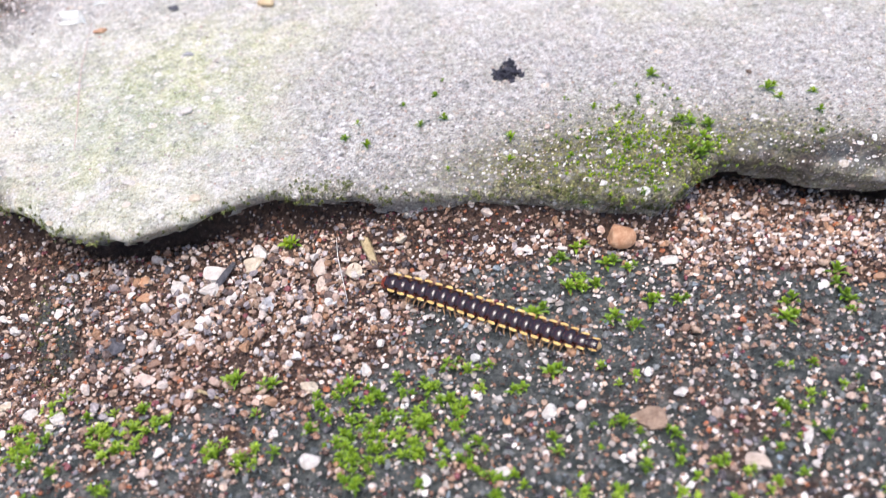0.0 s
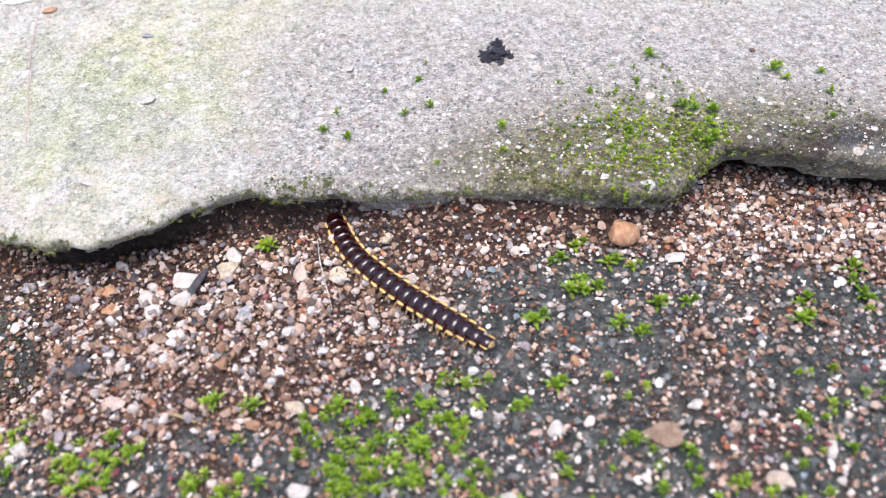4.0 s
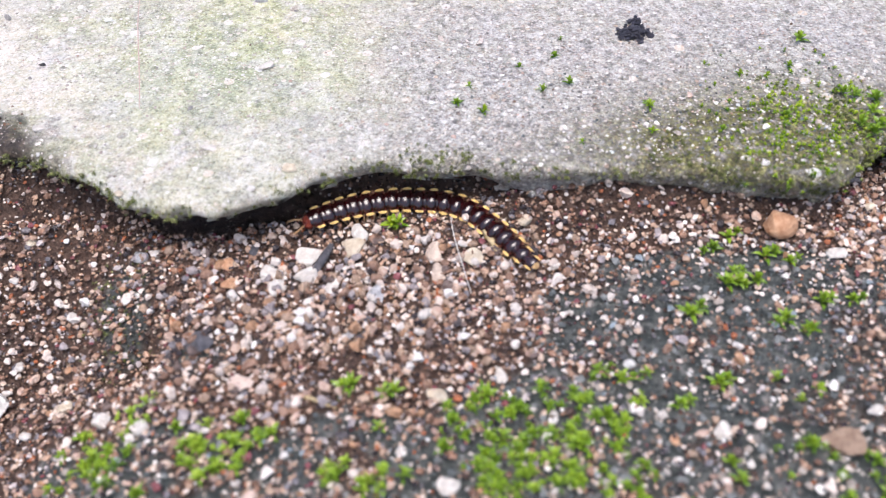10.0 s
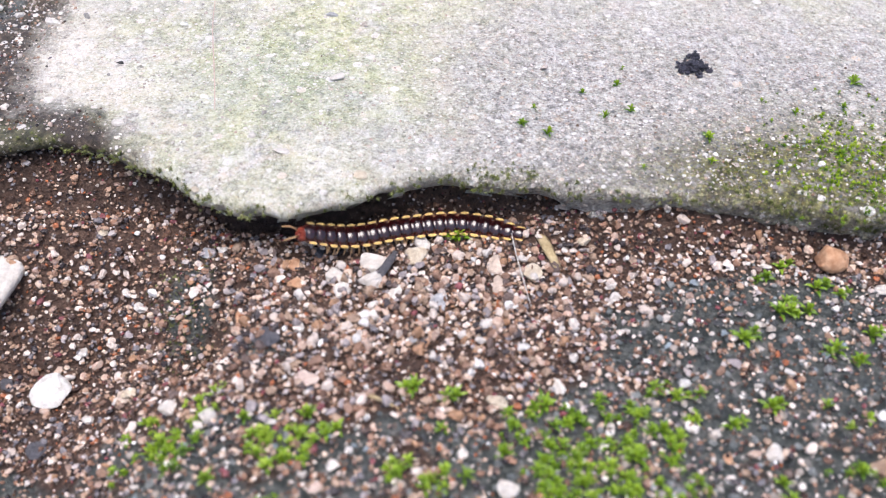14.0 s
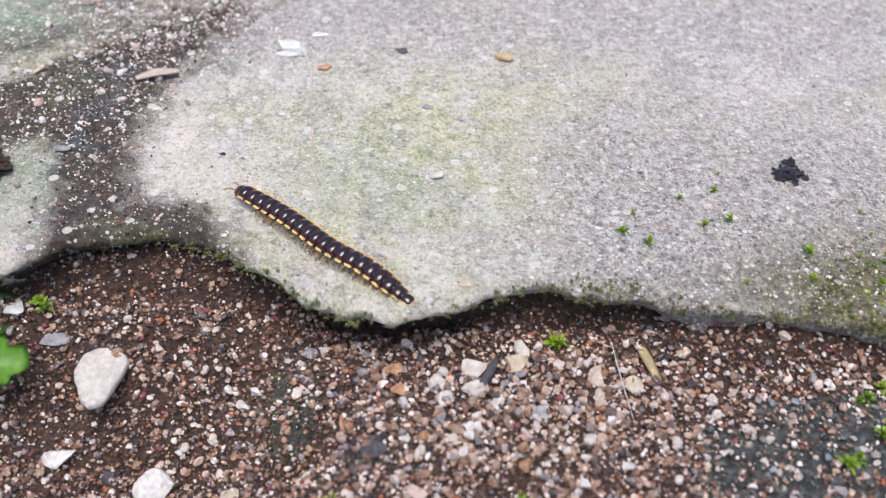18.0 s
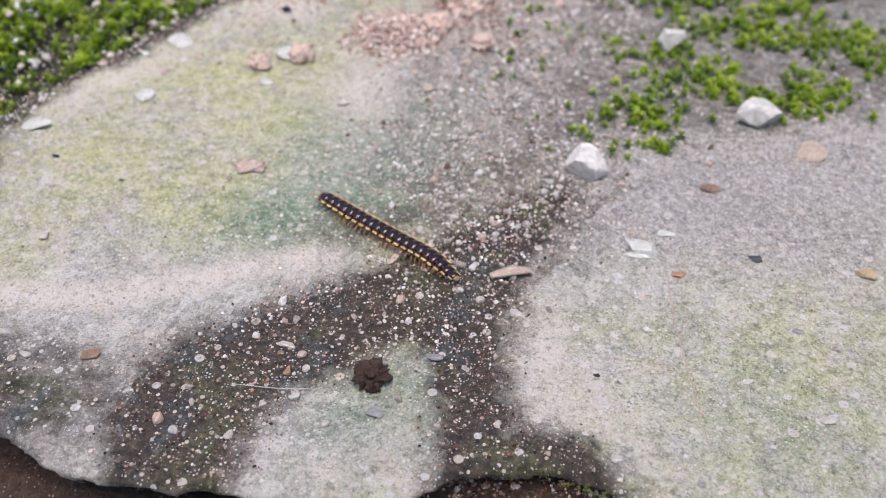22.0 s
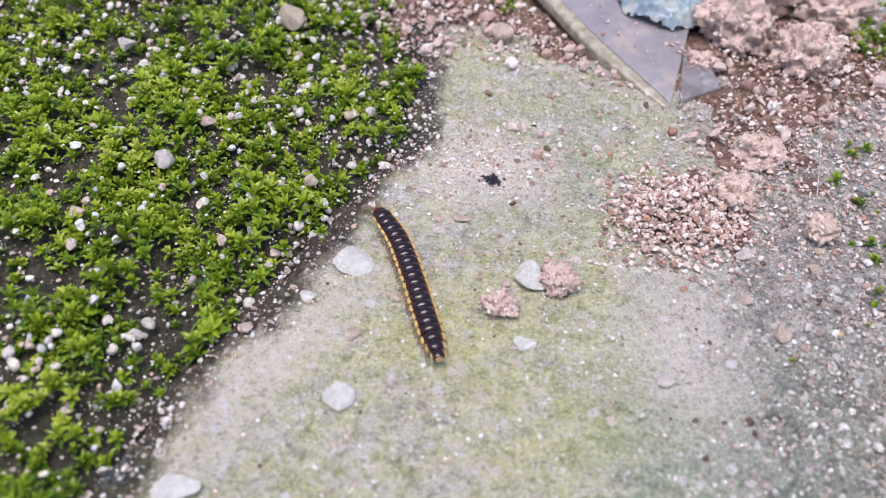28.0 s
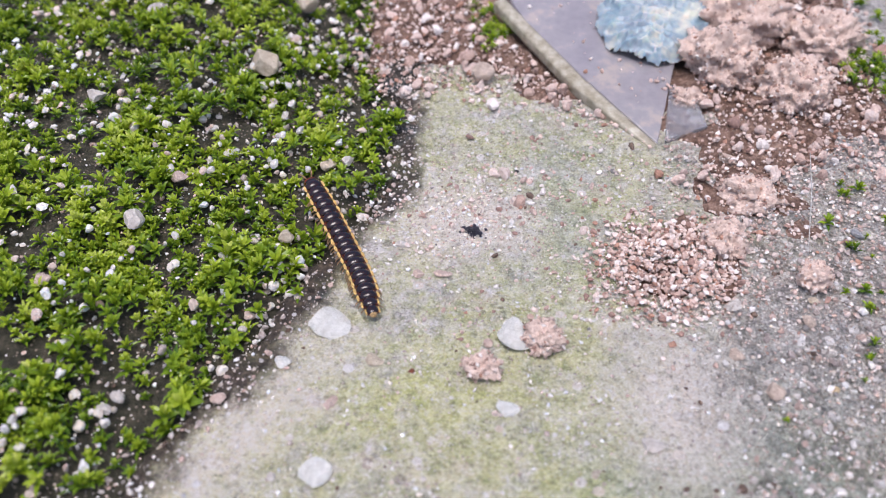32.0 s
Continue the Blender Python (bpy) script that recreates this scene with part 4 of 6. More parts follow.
x, y = scatter(7000, (-152, -94, 34, 134), moss_left, gm)
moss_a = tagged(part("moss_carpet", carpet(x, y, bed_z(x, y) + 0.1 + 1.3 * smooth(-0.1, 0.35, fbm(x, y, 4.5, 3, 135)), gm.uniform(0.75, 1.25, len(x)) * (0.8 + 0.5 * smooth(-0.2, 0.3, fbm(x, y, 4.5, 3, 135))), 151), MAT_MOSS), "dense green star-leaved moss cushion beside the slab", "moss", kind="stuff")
apart_x, apart_y = scatter(520, (-124, -98, 60, 118), moss_left, gm)
for k, (mx, my) in enumerate(zip(apart_x, apart_y)):
    if k == 0:
        shoots = [sheet(v, f, {"upper": q, "shoot": 0 * q + 0.13 * k}, round_it=False) for k, (v, f, q) in enumerate(ROSETTES)]
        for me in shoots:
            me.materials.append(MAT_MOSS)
    ob = part("moss_shoot", shoots[k % 8], None, moss_a)
    sc = float(gm.uniform(0.75, 1.25))
    ob.matrix_basis = Matrix.LocRotScale(Vector((mx, my, float(bed_z(np.array([mx]), np.array([my]))[0]) + 0.35)) * U, Euler((gm.normal(0, 0.2), gm.normal(0, 0.2), gm.uniform(0, 6.28))), (sc, sc, sc))
loose("moss_grains", 6500, (-150, -94, 30, 132), lambda x, y: (away(SLAB_LEFT, x, y) > -0.6) * (0.3 + 0.5 * smooth(0.0, 0.25, fbm(x, y, 9, 3, 171))), lambda x, y: bed_z(x, y) + 0.2 + 1.3 * moss_left(x, y), 0.12, 0.58, 1, MAT_PALE, 114, "pale sand grains caught in the moss", "sand", sink=0.0, power=2.5,
      singles=(-124, -100, 60, 118, "sand_grain"))
loose("bed_grit", 9000, (-150, -92, 30, 132), lambda x, y: (away(SLAB_LEFT, x, y) > -3.5) * (1 - 0.8 * moss_left(x, y)), lambda x, y: np.where(away(SLAB_LEFT, x, y) > -0.2, bed_z(x, y), pave_z(x, y)), 0.08, 0.42, 1, MAT_CHIPS, 115, "fine grit on bare soil beside the moss", "grit", sink=0.2)
x, y = scatter(4800, (-50, 40, 56, 134), moss_right, gm)
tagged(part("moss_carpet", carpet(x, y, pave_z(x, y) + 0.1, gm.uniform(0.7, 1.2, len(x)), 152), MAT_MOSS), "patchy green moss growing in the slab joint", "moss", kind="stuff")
x, y = scatter(1500, (-70, -38, 58, 108), lambda x, y: 0.5 * blob(x, y, -50, 80, 8, 16) * smooth(0.0, 0.25, fbm(x, y, 4, 3, 143)), gm)
corner_x, corner_y = np.r_[gm.normal(-85.5, 1.6, 40), gm.normal(-44.0, 1.8, 60)], np.r_[gm.normal(124.0, 2.4, 40), gm.normal(116.5, 3.0, 60)]
tagged(part("moss_shoots", carpet(corner_x, corner_y, crumb_z(corner_x, corner_y), gm.uniform(0.5, 1.0, 100), 159), MAT_MOSS), "dark green moss shoots at the edge of the clay", "moss", kind="stuff")
tagged(part("moss_shoots", carpet(x, y, pave_z(x, y), gm.uniform(0.35, 0.8, len(x)), 153), MAT_MOSS), "scattered small green moss shoots among grit", "moss", kind="stuff")
x, y = scatter(2200, (-30, 50, -26, -7), lambda x, y: smooth(-7, -13, y) * smooth(-0.02, 0.2, fbm(x, y, 4, 3, 145)) * (0.25 + 0.75 * smooth(26, 8, x)), gm)
tagged(part("moss_shoots", carpet(x, y, sand_z(x, y) + 0.1, gm.uniform(0.35, 0.8, len(x)), 154), MAT_TUFT), "scattered bright moss shoots on damp sand", "moss", kind="stuff")


x, y = scatter(5200, (12, 60, 3, 26), lambda x, y: smooth(2, -4, away([(15, 4), (18, 12), (25, 18), (33, 21), (40, 18), (56, 13), (56, 2)], x, y)) * smooth(0.0, 0.3, fbm(x, y, 5, 4, 147, 0.6)) * on_top(x, y), gm)
tagged(part("edge_moss", carpet(x, y, pave_z(x, y), gm.uniform(0.12, 0.34, len(x)), 157), MAT_FUZZ), "fuzzy olive-green moss on the slab edge", "moss", kind="stuff")
x, y = gm.normal(31.0, 4.0, 460), gm.normal(13.5, 3.8, 460)
tagged(part("edge_moss", carpet(x, y, pave_z(x, y), gm.uniform(0.12, 0.36, 460), 158), MAT_MOSS), "bright green moss patch on the slab edge", "moss", kind="stuff")
x, y = gm.normal(-27.0, 1.7, 220), gm.normal(2.0, 2.6, 220)
tagged(part("pit_moss", carpet(x, y, sand_z(x, y) + 0.1, gm.uniform(0.08, 0.2, 220), 156), MAT_FUZZ), "dull green moss film beside a hollow", "moss", kind="stuff")


# small dull moss along the rim of the slab
def rim_moss():
    g = np.random.default_rng(161)
    xs, ys, zs = [], [], []
    p = np.array(FRONT[2:30])
    for (ax, ay), (bx, by) in zip(p[:-1], p[1:]):
        mid = 0.5 * (ax + bx)
        thick = 20 if -4 < mid < 4 or 17 < mid < 36 else 5
        for _ in range(int(math.hypot(bx - ax, by - ay) * thick)):
            u, in_ = g.uniform(0, 1), abs(g.normal(0, 1.0 if thick > 9 else 0.4))
            xs.append(ax + (bx - ax) * u + g.normal(0, 0.2)), ys.append(ay + (by - ay) * u - 0.35 + in_ + g.normal(0, 0.15))
            zs.append(-1.0 + min(0.85, 0.9 * in_) + g.normal(0, 0.15))
            if mid > 12 and thick > 9 and g.uniform() < 0.5:
                # down the upright face
                q = g.uniform(0.2, 2.0)
                ys[-1], zs[-1] = ay + (by - ay) * u + 0.25 + 0.36 * q, -1.1 - 0.9 * q
    return carpet(xs, ys, zs, g.uniform(0.14, 0.34, len(xs)), 155)


tagged(part("rim_moss", rim_moss(), MAT_FUZZ), "tiny dull green moss along the slab rim", "moss", kind="stuff")

TUFT_MESHES = []
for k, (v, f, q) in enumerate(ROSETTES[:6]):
    TUFT_MESHES.append(sheet(v, f, {"upper": q, "shoot": 0 * q + 0.17 * k}, round_it=False))


def tufts(places, height, low, high, material, label, group):
    g = np.random.default_rng(len(places) * 13)
    for x, y in places:
        base = TUFT_MESHES[g.integers(0, 6)]
        me = base.copy()
        me.materials.append(material)
        ob = part("moss_tuft", me, None)
        sc = g.uniform(low, high)
        ob.matrix_basis = Matrix.LocRotScale(Vector((x, y, float(height(np.array([x]), np.array([y]))[0]))) * U, Euler((g.normal(0, 0.15), g.normal(0, 0.15), g.uniform(0, 6.28))), (sc, sc, sc))
        tagged(ob, label, "moss", group)


SAND_TUFTS = [(21.1, 4.2), (23.5, 5.9), (22.9, 1.7), (23.8, 0.8), (22.2, 0.6), (26.0, 3.6), (27.9, 3.1), (29.3, -1.1), (31.8, -0.9), (18.9, -2.0), (25.2, -3.3), (27.0, -4.1), (19.7, -8.4), (10.7, -7.8), (13.7, -7.7), (1.9, -9.2),
              (4.4, -10.2), (-4.6, -8.8), (-7.6, -8.1), (40.7, -3.7), (41.2, -2.2), (16.5, -10.1), (10.2, -11.4), (11.2, -7.2)]
NEAR_TUFTS = [(41.5, -9.1), (19.4, -14.6), (9.0, -13.4), (4.6, -13.7), (3.7, -12.6), (-4.8, -11.8), (-8.0, -15.5), (-12.5, -11.6), (-19.4, -10.7), (-18.5, -13.4), (-16.1, -14.0), (-21.0, -15.8), (-3.3, -15.3), (30.0, -19.1),
              (31.5, -18.2), (23.6, -19.7), (19.6, -16.1), (16.7, -19.1), (8.7, -18.9), (2.8, -18.1), (-24.3, -11.5), (7.3, -12.3), (0.1, -9.7)]
SLAB_TUFTS = [(7.4, 22.8), (11.5, 26.7), (10.8, 24.1), (9.2, 19.2), (11.6, 20.1), (2.7, 20.2), (1.6, 17.7), (3.8, 16.4), (18.2, 16.5), (17.8, 13.2), (23.7, 13.2), (33.5, 26.2), (35.9, 18.1), (37.4, 16.6), (35.9, 12.8), (37.2, 13.4),
              (31.4, 21.6), (26.8, 20.6), (45.3, 22.3), (45.5, 20.4), (49.0, 21.0), (48.8, 17.8), (48.0, 14.5), (11.8, 12.1), (29.2, 14.8)]
tufts([(x + dx, y + dy) for x, y in SAND_TUFTS for dx, dy in ((0, 0), (0.8, 0.35))], sand_z, 0.65, 1.05, MAT_TUFT, "bright green pointed moss tuft on damp sand", "moss tufts on the sand")
tufts(NEAR_TUFTS, sand_z, 0.6, 1.0, MAT_TUFT, "yellow-green moss tuft among sand grains", "moss tufts on the sand")
tufts(SLAB_TUFTS, pave_z, 0.4, 0.75, MAT_MOSS, "tiny green moss tuft on concrete", "moss tufts on the slab")
tufts([(35.0, 17.5), (35.8, 16.9), (36.7, 14.8), (37.6, 16.3), (35.9, 11.9), (36.5, 12.6), (35.2, 12.9), (29.4, 14.5), (33.4, 25.3), (44.6, 21.8)], pave_z, 0.75, 1.15, MAT_TUFT, "bright green leafy moss clump at the slab corner", "moss tufts on the slab")
tufts([(46.3, -1.5), (46.5, -3.3), (46.2, 0.4), (46.8, -2.4), (45.9, -0.6)], sand_z, 0.8, 1.2, MAT_TUFT, "yellow-green moss clump on damp sand", "moss tufts on the sand")
tufts([(-4.2, 9.0), (-3.7, 8.6)], sand_z, 1.0, 1.2, MAT_MOSS, "dark green moss tuft under the slab edge", "moss tufts on the sand")
tufts([(-101.9, 80.5), (-102.6, 84.8), (-53.5, 92), (-49.6, 97), (-52, 83.5), (-47.5, 80)], pave_z, 0.7, 1.0, MAT_MOSS, "small green moss tuft at the slab edge", "moss tufts on the slab")


# ---- pebbles and chips ----
def pebbles(rows, height, group, tall=0.6, sink=0.2):
    g = np.random.default_rng(len(rows) * 7 + int(abs(rows[0][0])))
    for x, y, w, h, kind in rows:
        level = 3 if w > 1.2 else 2
        v, f = chunk(level, 0.22, cuts=9 if kind in "qwWd" else 7, seed=int(g.integers(0, 9999)))
        thick = min(w, h) * tall * (0.6 if kind in "qd" else 1.0)
        v = v / np.abs(v).max(0) * np.array([w / 2, h * 1.12 / 2, thick / 2])
        me = sheet(v, f, round_it=False)
        ob = part("pebble" if kind not in "krq" else {"k": "crumb", "r": "seed", "q": "quartz_chip"}[kind], me, STONE[kind])
        z = float(height(np.array([x]), np.array([y]))[0])
        ob.matrix_basis = Matrix.LocRotScale(Vector((x, y, z + thick * (0.5 - sink))) * U, Euler((g.normal(0, 0.1), g.normal(0, 0.1), g.normal(0, 0.25))), None)
        tagged(ob, WORDS[kind] + (" on the sand" if height is sand_z else " on the slab" if height is pave_z else " in the moss"), "seed" if kind == "r" else "pebble", group)


def moss_top(x, y):
    return bed_z(x, y) + 0.9


pebbles([
    (17.5, 10.3, 1.28, 1.49, 'c'), (31.9, 4.1, 1.91, 1.31, 'w'), (-11.0, 3.0, 2.27, 1.85, 'w'), (-6.9, 8.1, 1.60, 1.82, 'w'), (-13.6, 2.0, 1.95, 1.54, 'w'),
    (-5.5, 1.1, 1.52, 1.82, 'g'), (-9.1, 1.9, 1.22, 2.35, 'w'), (-17.3, 2.8, 1.45, 1.34, 'o'), (39.0, 9.6, 2.09, 1.04, 'w'), (42.2, 6.2, 1.83, 0.61, 'w'), (36.0, 9.0, 1.46, 1.15, 'c'),
    (29.3, 8.8, 1.57, 1.36, 't'), (-0.3, 3.0, 1.43, 1.74, 't'), (-16.3, -2.2, 0.99, 0.89, 'w'), (7.0, 7.8, 1.37, 1.06, 'c'),
], sand_z, "pebbles on the sand")
pebbles([(27.6, 6.6, 3.1, 2.7, "o")], sand_z, "pebbles on the sand", 0.8, 0.1)
pebbles([
    (27.0, -13.7, 3.11, 2.16, 'b'), (30.3, -11.3, 1.59, 0.88, 'w'), (-0.2, -15.9, 1.73, 1.56, 'w'), (15.2, -17.5, 1.43, 1.09, 'w'), (-3.3, -13.4, 0.89, 0.89, 'w'), (-13.5, -16.4, 1.13, 0.96, 'p'),
    (19.3, -12.1, 1.32, 1.50, 'w'), (-0.8, -8.7, 1.76, 1.20, 'c'), (39.3, -15.9, 0.92, 1.85, 'w'), (34.8, -18.1, 2.06, 1.32, 't'), (4.0, -7.0, 1.03, 1.22, 'w'), (16.8, -10.1, 0.72, 0.72, 'w'),
    (-7.3, -3.0, 1.07, 0.78, 'g'), (-6.2, -1.5, 1.48, 0.79, 'd'), (15.7, -12.9, 0.70, 0.79, 'o'),
], sand_z, "pebbles on the sand")
pebbles([
    (-11.2, 5.3, 2.26, 1.97, 'w'), (-13.9, 3.8, 1.94, 1.65, 'w'), (-7.5, 6.3, 2.08, 1.98, 'c'), (-0.6, 5.1, 1.67, 2.16, 't'), (2.5, 4.4, 1.76, 1.95, 'c'), (-17.8, 4.9, 1.47, 1.37, 'o'),
    (-25.4, 6.7, 1.49, 1.39, 'g'), (-30.8, 2.6, 1.44, 1.25, 'w'), (-15.1, -7.2, 2.02, 1.49, 'p'), (-25.9, -8.2, 1.57, 1.48, 'w'), (-15.8, 6.5, 1.19, 1.39, 'd'), (-18.9, -2.9, 2.29, 2.56, 'd'),
    (-36.1, 5.9, 1.08, 0.89, 'w'), (-31.0, -4.8, 1.17, 1.26, 't'),
], sand_z, "pebbles on the sand")
pebbles([
    (-37.5, -3.6, 3.71, 3.52, 'W'), (-37.2, -9.0, 2.03, 1.50, 'd'), (-22.0, -10.4, 1.57, 1.31, 'w'), (-41.9, -2.6, 1.59, 1.40, 'd'), (-30.4, -4.7, 1.65, 1.19, 'c'), (-33.7, -6.2, 1.18, 0.91, 'w'),
], sand_z, "pebbles on the sand")
pebbles([
    (-46.3, -1.3, 3.18, 2.27, 'W'), (-35.7, 0.3, 1.20, 1.11, 'w'), (-34.8, 8.3, 0.89, 0.79, 'c'), (-24.1, 6.9, 0.98, 0.89, 'w'), 
    (-53.9, 6.6, 3.41, 2.24, 'd'), (-48.0, 6.9, 2.93, 1.27, 'g'),
], sand_z, "pebbles on the sand")
pebbles([
    (-32.6, 43.9, 3.97, 1.24, 'q'), (-30.2, 47.9, 2.17, 1.15, 'q'), (-32.0, 32.8, 1.03, 0.92, 'q'), (-15.6, 24.1, 1.51, 0.86, 'q'), (-20.7, 45.1, 1.38, 0.75, 'd'), (-9.5, 45.1, 2.27, 1.51, 'y'),
    (-22.2, 15.0, 0.80, 0.80, 'w'), (-12.2, 9.9, 1.25, 1.06, 'c'), (-19.3, 12.9, 1.67, 0.59, 'w'), (-25.8, 7.9, 0.75, 0.66, 'c'), (-34.3, 16.1, 1.01, 0.60, 'w'), (-5.6, 19.7, 0.52, 0.42, 'w'),
    (-17.3, 35.2, 1.52, 0.70, 'g'), (-36.5, 25.6, 0.76, 0.33, 'k'), (-44.9, 18.0, 0.82, 0.61, 'w'),
], pave_z, "chips on the paving")
pebbles([
    (-36.1, 39.0, 1.18, 0.94, 'w'), (-45.0, 32.3, 1.36, 1.13, 'w'), (-20.9, 45.5, 1.58, 0.97, 'd'), (-55.9, 17.0, 1.62, 1.21, 'g'), (-63.6, 17.6, 1.13, 0.92, 'w'), (-48.9, 33.7, 1.03, 0.80, 'w'),
    (-58.9, 37.6, 1.07, 1.55, 't'), (-28.8, 41.4, 1.79, 0.83, 'o'), (-25.2, 57.1, 2.52, 1.32, 'b'), (-13.0, 66.9, 4.19, 3.07, 't'), (-15.6, 24.1, 1.53, 1.02, 'w'), (-34.2, 16.1, 1.07, 0.78, 'w'),
    (-51.8, 24.8, 1.83, 0.86, 'g'), (-53.9, 46.1, 1.64, 1.01, 'w'), (-36.5, 25.6, 0.74, 0.42, 'k'), (-64.4, 22.7, 1.07, 0.86, 'p'), (-66.3, 23.6, 2.05, 0.76, 'w'), (-68.1, 12.2, 0.89, 1.28, 'w'),
], pave_z, "chips on the paving")
pebbles([
    (-108.0, 53.9, 3.90, 2.51, 'q'), (-97.1, 34.3, 1.45, 1.09, 'w'), (-90.0, 17.7, 1.80, 0.85, 'w'), (-83.9, 18.7, 2.12, 1.16, 'b'), (-65.1, 20.4, 0.84, 1.26, 'o'), (-60.0, 15.1, 0.80, 0.80, 'w'),
    (-66.2, 16.4, 0.71, 0.61, 'w'), (-50.1, 39.0, 0.84, 0.72, 'w'), (-57.0, 43.2, 0.87, 1.12, 'w'), (-102.6, 48.1, 0.93, 0.53, 'k'), (-92.8, 45.1, 0.78, 0.39, 'k'),
    (-54.0, 12.4, 0.97, 0.77, 'w'), (-44.8, 17.8, 0.80, 0.70, 'w'),
], pave_z, "chips on the paving")
pebbles([
    (-98.3, 77.2, 3.97, 2.91, 'q'), (-82.8, 76.9, 3.92, 3.44, 'q'), (-101.9, 73.0, 1.59, 1.41, 'q'), (-83.2, 69.2, 1.96, 1.61, 'q'), (-97.7, 62.6, 2.97, 2.55, 'q'), (-91.1, 72.6, 0.65, 0.46, 'r'),
    (-82.7, 98.1, 0.56, 0.45, 'k'), (-89.2, 83.6, 1.83, 0.91, 'p'), (-91.5, 83.5, 1.22, 1.02, 'p'), (-94.4, 73.4, 1.87, 1.22, 'c'), (-97.3, 69.1, 1.08, 1.53, 'p'), (-93.3, 87.2, 1.26, 0.84, 'w'),
    (-100.8, 62.1, 0.76, 0.76, 'w'), (-72.1, 66.4, 1.98, 1.29, 'w'),
], pave_z, "chips on the paving")
pebbles([
    (-56.0, 84.9, 2.20, 2.00, 't'), (-63.7, 88.4, 2.59, 2.69, 't'), (-84.9, 75.7, 0.95, 0.95, 'p'), (-61.8, 72.2, 1.53, 1.80, 't'), (-64.3, 75.8, 1.58, 1.12, 't'), (-57.0, 72.7, 0.90, 0.72, 'y'),
    (-63.8, 81.1, 1.75, 1.46, 'w'), (-51.0, 90.6, 1.35, 1.35, 'g'), (-57.8, 79.5, 1.34, 1.24, 't'), (-66.9, 83.3, 1.69, 1.49, 'w'), (-63.4, 71.5, 0.72, 0.72, 'w'), (-56.8, 82.2, 1.08, 0.88, 'c'),
    (-69.9, 69.3, 0.79, 0.71, 'w'), (-61.4, 100.6, 2.26, 1.92, 't'),
], pave_z, "chips on the paving")
pebbles([
    (-110.3, 111.1, 3.35, 3.47, 'c'), (-117.7, 86.2, 1.98, 2.08, 'w'), (-122.6, 88.8, 1.71, 1.71, 'w'), (-124.5, 120.4, 2.52, 1.86, 'w'), (-108.0, 123.9, 3.09, 2.96, 'c'), (-86.9, 113.5, 3.23, 2.86, 't'),
    (-126.4, 103.8, 2.38, 1.43, 'w'), (-101.3, 96.7, 1.78, 1.45, 'c'), (-99.6, 97.4, 1.23, 1.12, 'w'), (-107.0, 103.9, 0.94, 1.30, 'w'), (-123.0, 78.2, 1.47, 1.37, 'p'), (-117.9, 76.6, 0.87, 0.77, 'p'),
    (-114.2, 68.2, 1.16, 1.16, 'w'), (-114.7, 67.0, 1.76, 0.79, 'w'), (-106.0, 76.3, 0.95, 0.67, 'w'), (-103.9, 87.1, 1.56, 1.45, 'c'), (-115.0, 92.4, 1.63, 1.42, 'p'), (-106.3, 68.9, 1.34, 1.16, 'p'),
], moss_top, "stones in the moss", 0.85, 0.1)
pebbles([(-39.6, 58.2, 5.6, 4.6, "W"), (-30.3, 90.3, 4.3, 4.0, "W"), (-18.8, 73.3, 5.8, 4.0, "W"), (-32.6, 44.3, 4.2, 2.3, "q")], pave_z, "white stones on the paving", 0.95, 0.1)


def lump(name, x, y, z, size, material, seed, label, category, rough=0.28, level=5, crumbs=0):
    """A rough rounded clod with uneven, crumbly relief."""
    v, f = ICO[level]
    g = np.random.default_rng(seed)
    r = np.ones(len(v))
    for k, amp in ((1.3, 0.6), (2.7, 0.6), (5.5, 0.45), (11.0, 0.22), (23.0, 0.10)):
        q = v * k + g.uniform(0, 50, 3)
        r += rough * amp * np.array([noise.noise(p) for p in q]) * 1.5
    v = v * r[:, None] * np.array(size) / 2
    root = part(name, sheet(v, f), material)
    root.location = Vector((x, y, z)) * U
    tagged(root, label, category)
    if crumbs:
        some = g.choice(len(v), crumbs)
        rr = g.uniform(0.08, 0.26, crumbs)
        part("crumb_crust", heap(v[some] * 1.01, rr, 1, seed + 40, flat=1.0, rough=0.4), MAT_CRUMB, root)["kind"] = "stuff"
    return root


MAT_CLOD = stone_material("pink_clay_clod", (0.68, 0.48, 0.39), (0.95, 0.79, 0.70), 0.95, grain=1.8)
MAT_DARKCLOD = stone_material("dark_brown_clod", (0.03, 0.015, 0.012), (0.13, 0.07, 0.05), 0.5, grain=2.5)
MAT_BLOT = stone_material("black_dropping", (0.014, 0.014, 0.022), (0.075, 0.072, 0.10), 0.35, grain=3)
lump("soil_clod", -60.3, 115.8, 2.2, (7.6, 7.4, 7.0), MAT_CLOD, 3, "large pink crumbly clay clod beside a shard", "soil clod", 0.36, crumbs=900)
lump("soil_clod", -52.9, 111.4, 1.7, (7.0, 6.6, 6.2), MAT_CLOD, 4, "large pink crumbly clay clod", "soil clod", 0.36, crumbs=900)
lump("soil_clod", -57.0, 124.2, 2.4, (11, 8, 8.0), MAT_CLOD, 5, "broad pink clay clod behind the others", "soil clod", 0.36, crumbs=900)
lump("soil_clod", -48.6, 120.6, 1.8, (8, 6.4, 6.0), MAT_CLOD, 6, "pale clay clod near green moss", "soil clod", 0.36, crumbs=500)
lump("soil_clod", -63.5, 88.9, 0.7, (3.8, 4.4, 2.8), MAT_CLOD, 21, "rough pink clay clod on a crumb heap", "soil clod", 0.5, 4, 260)
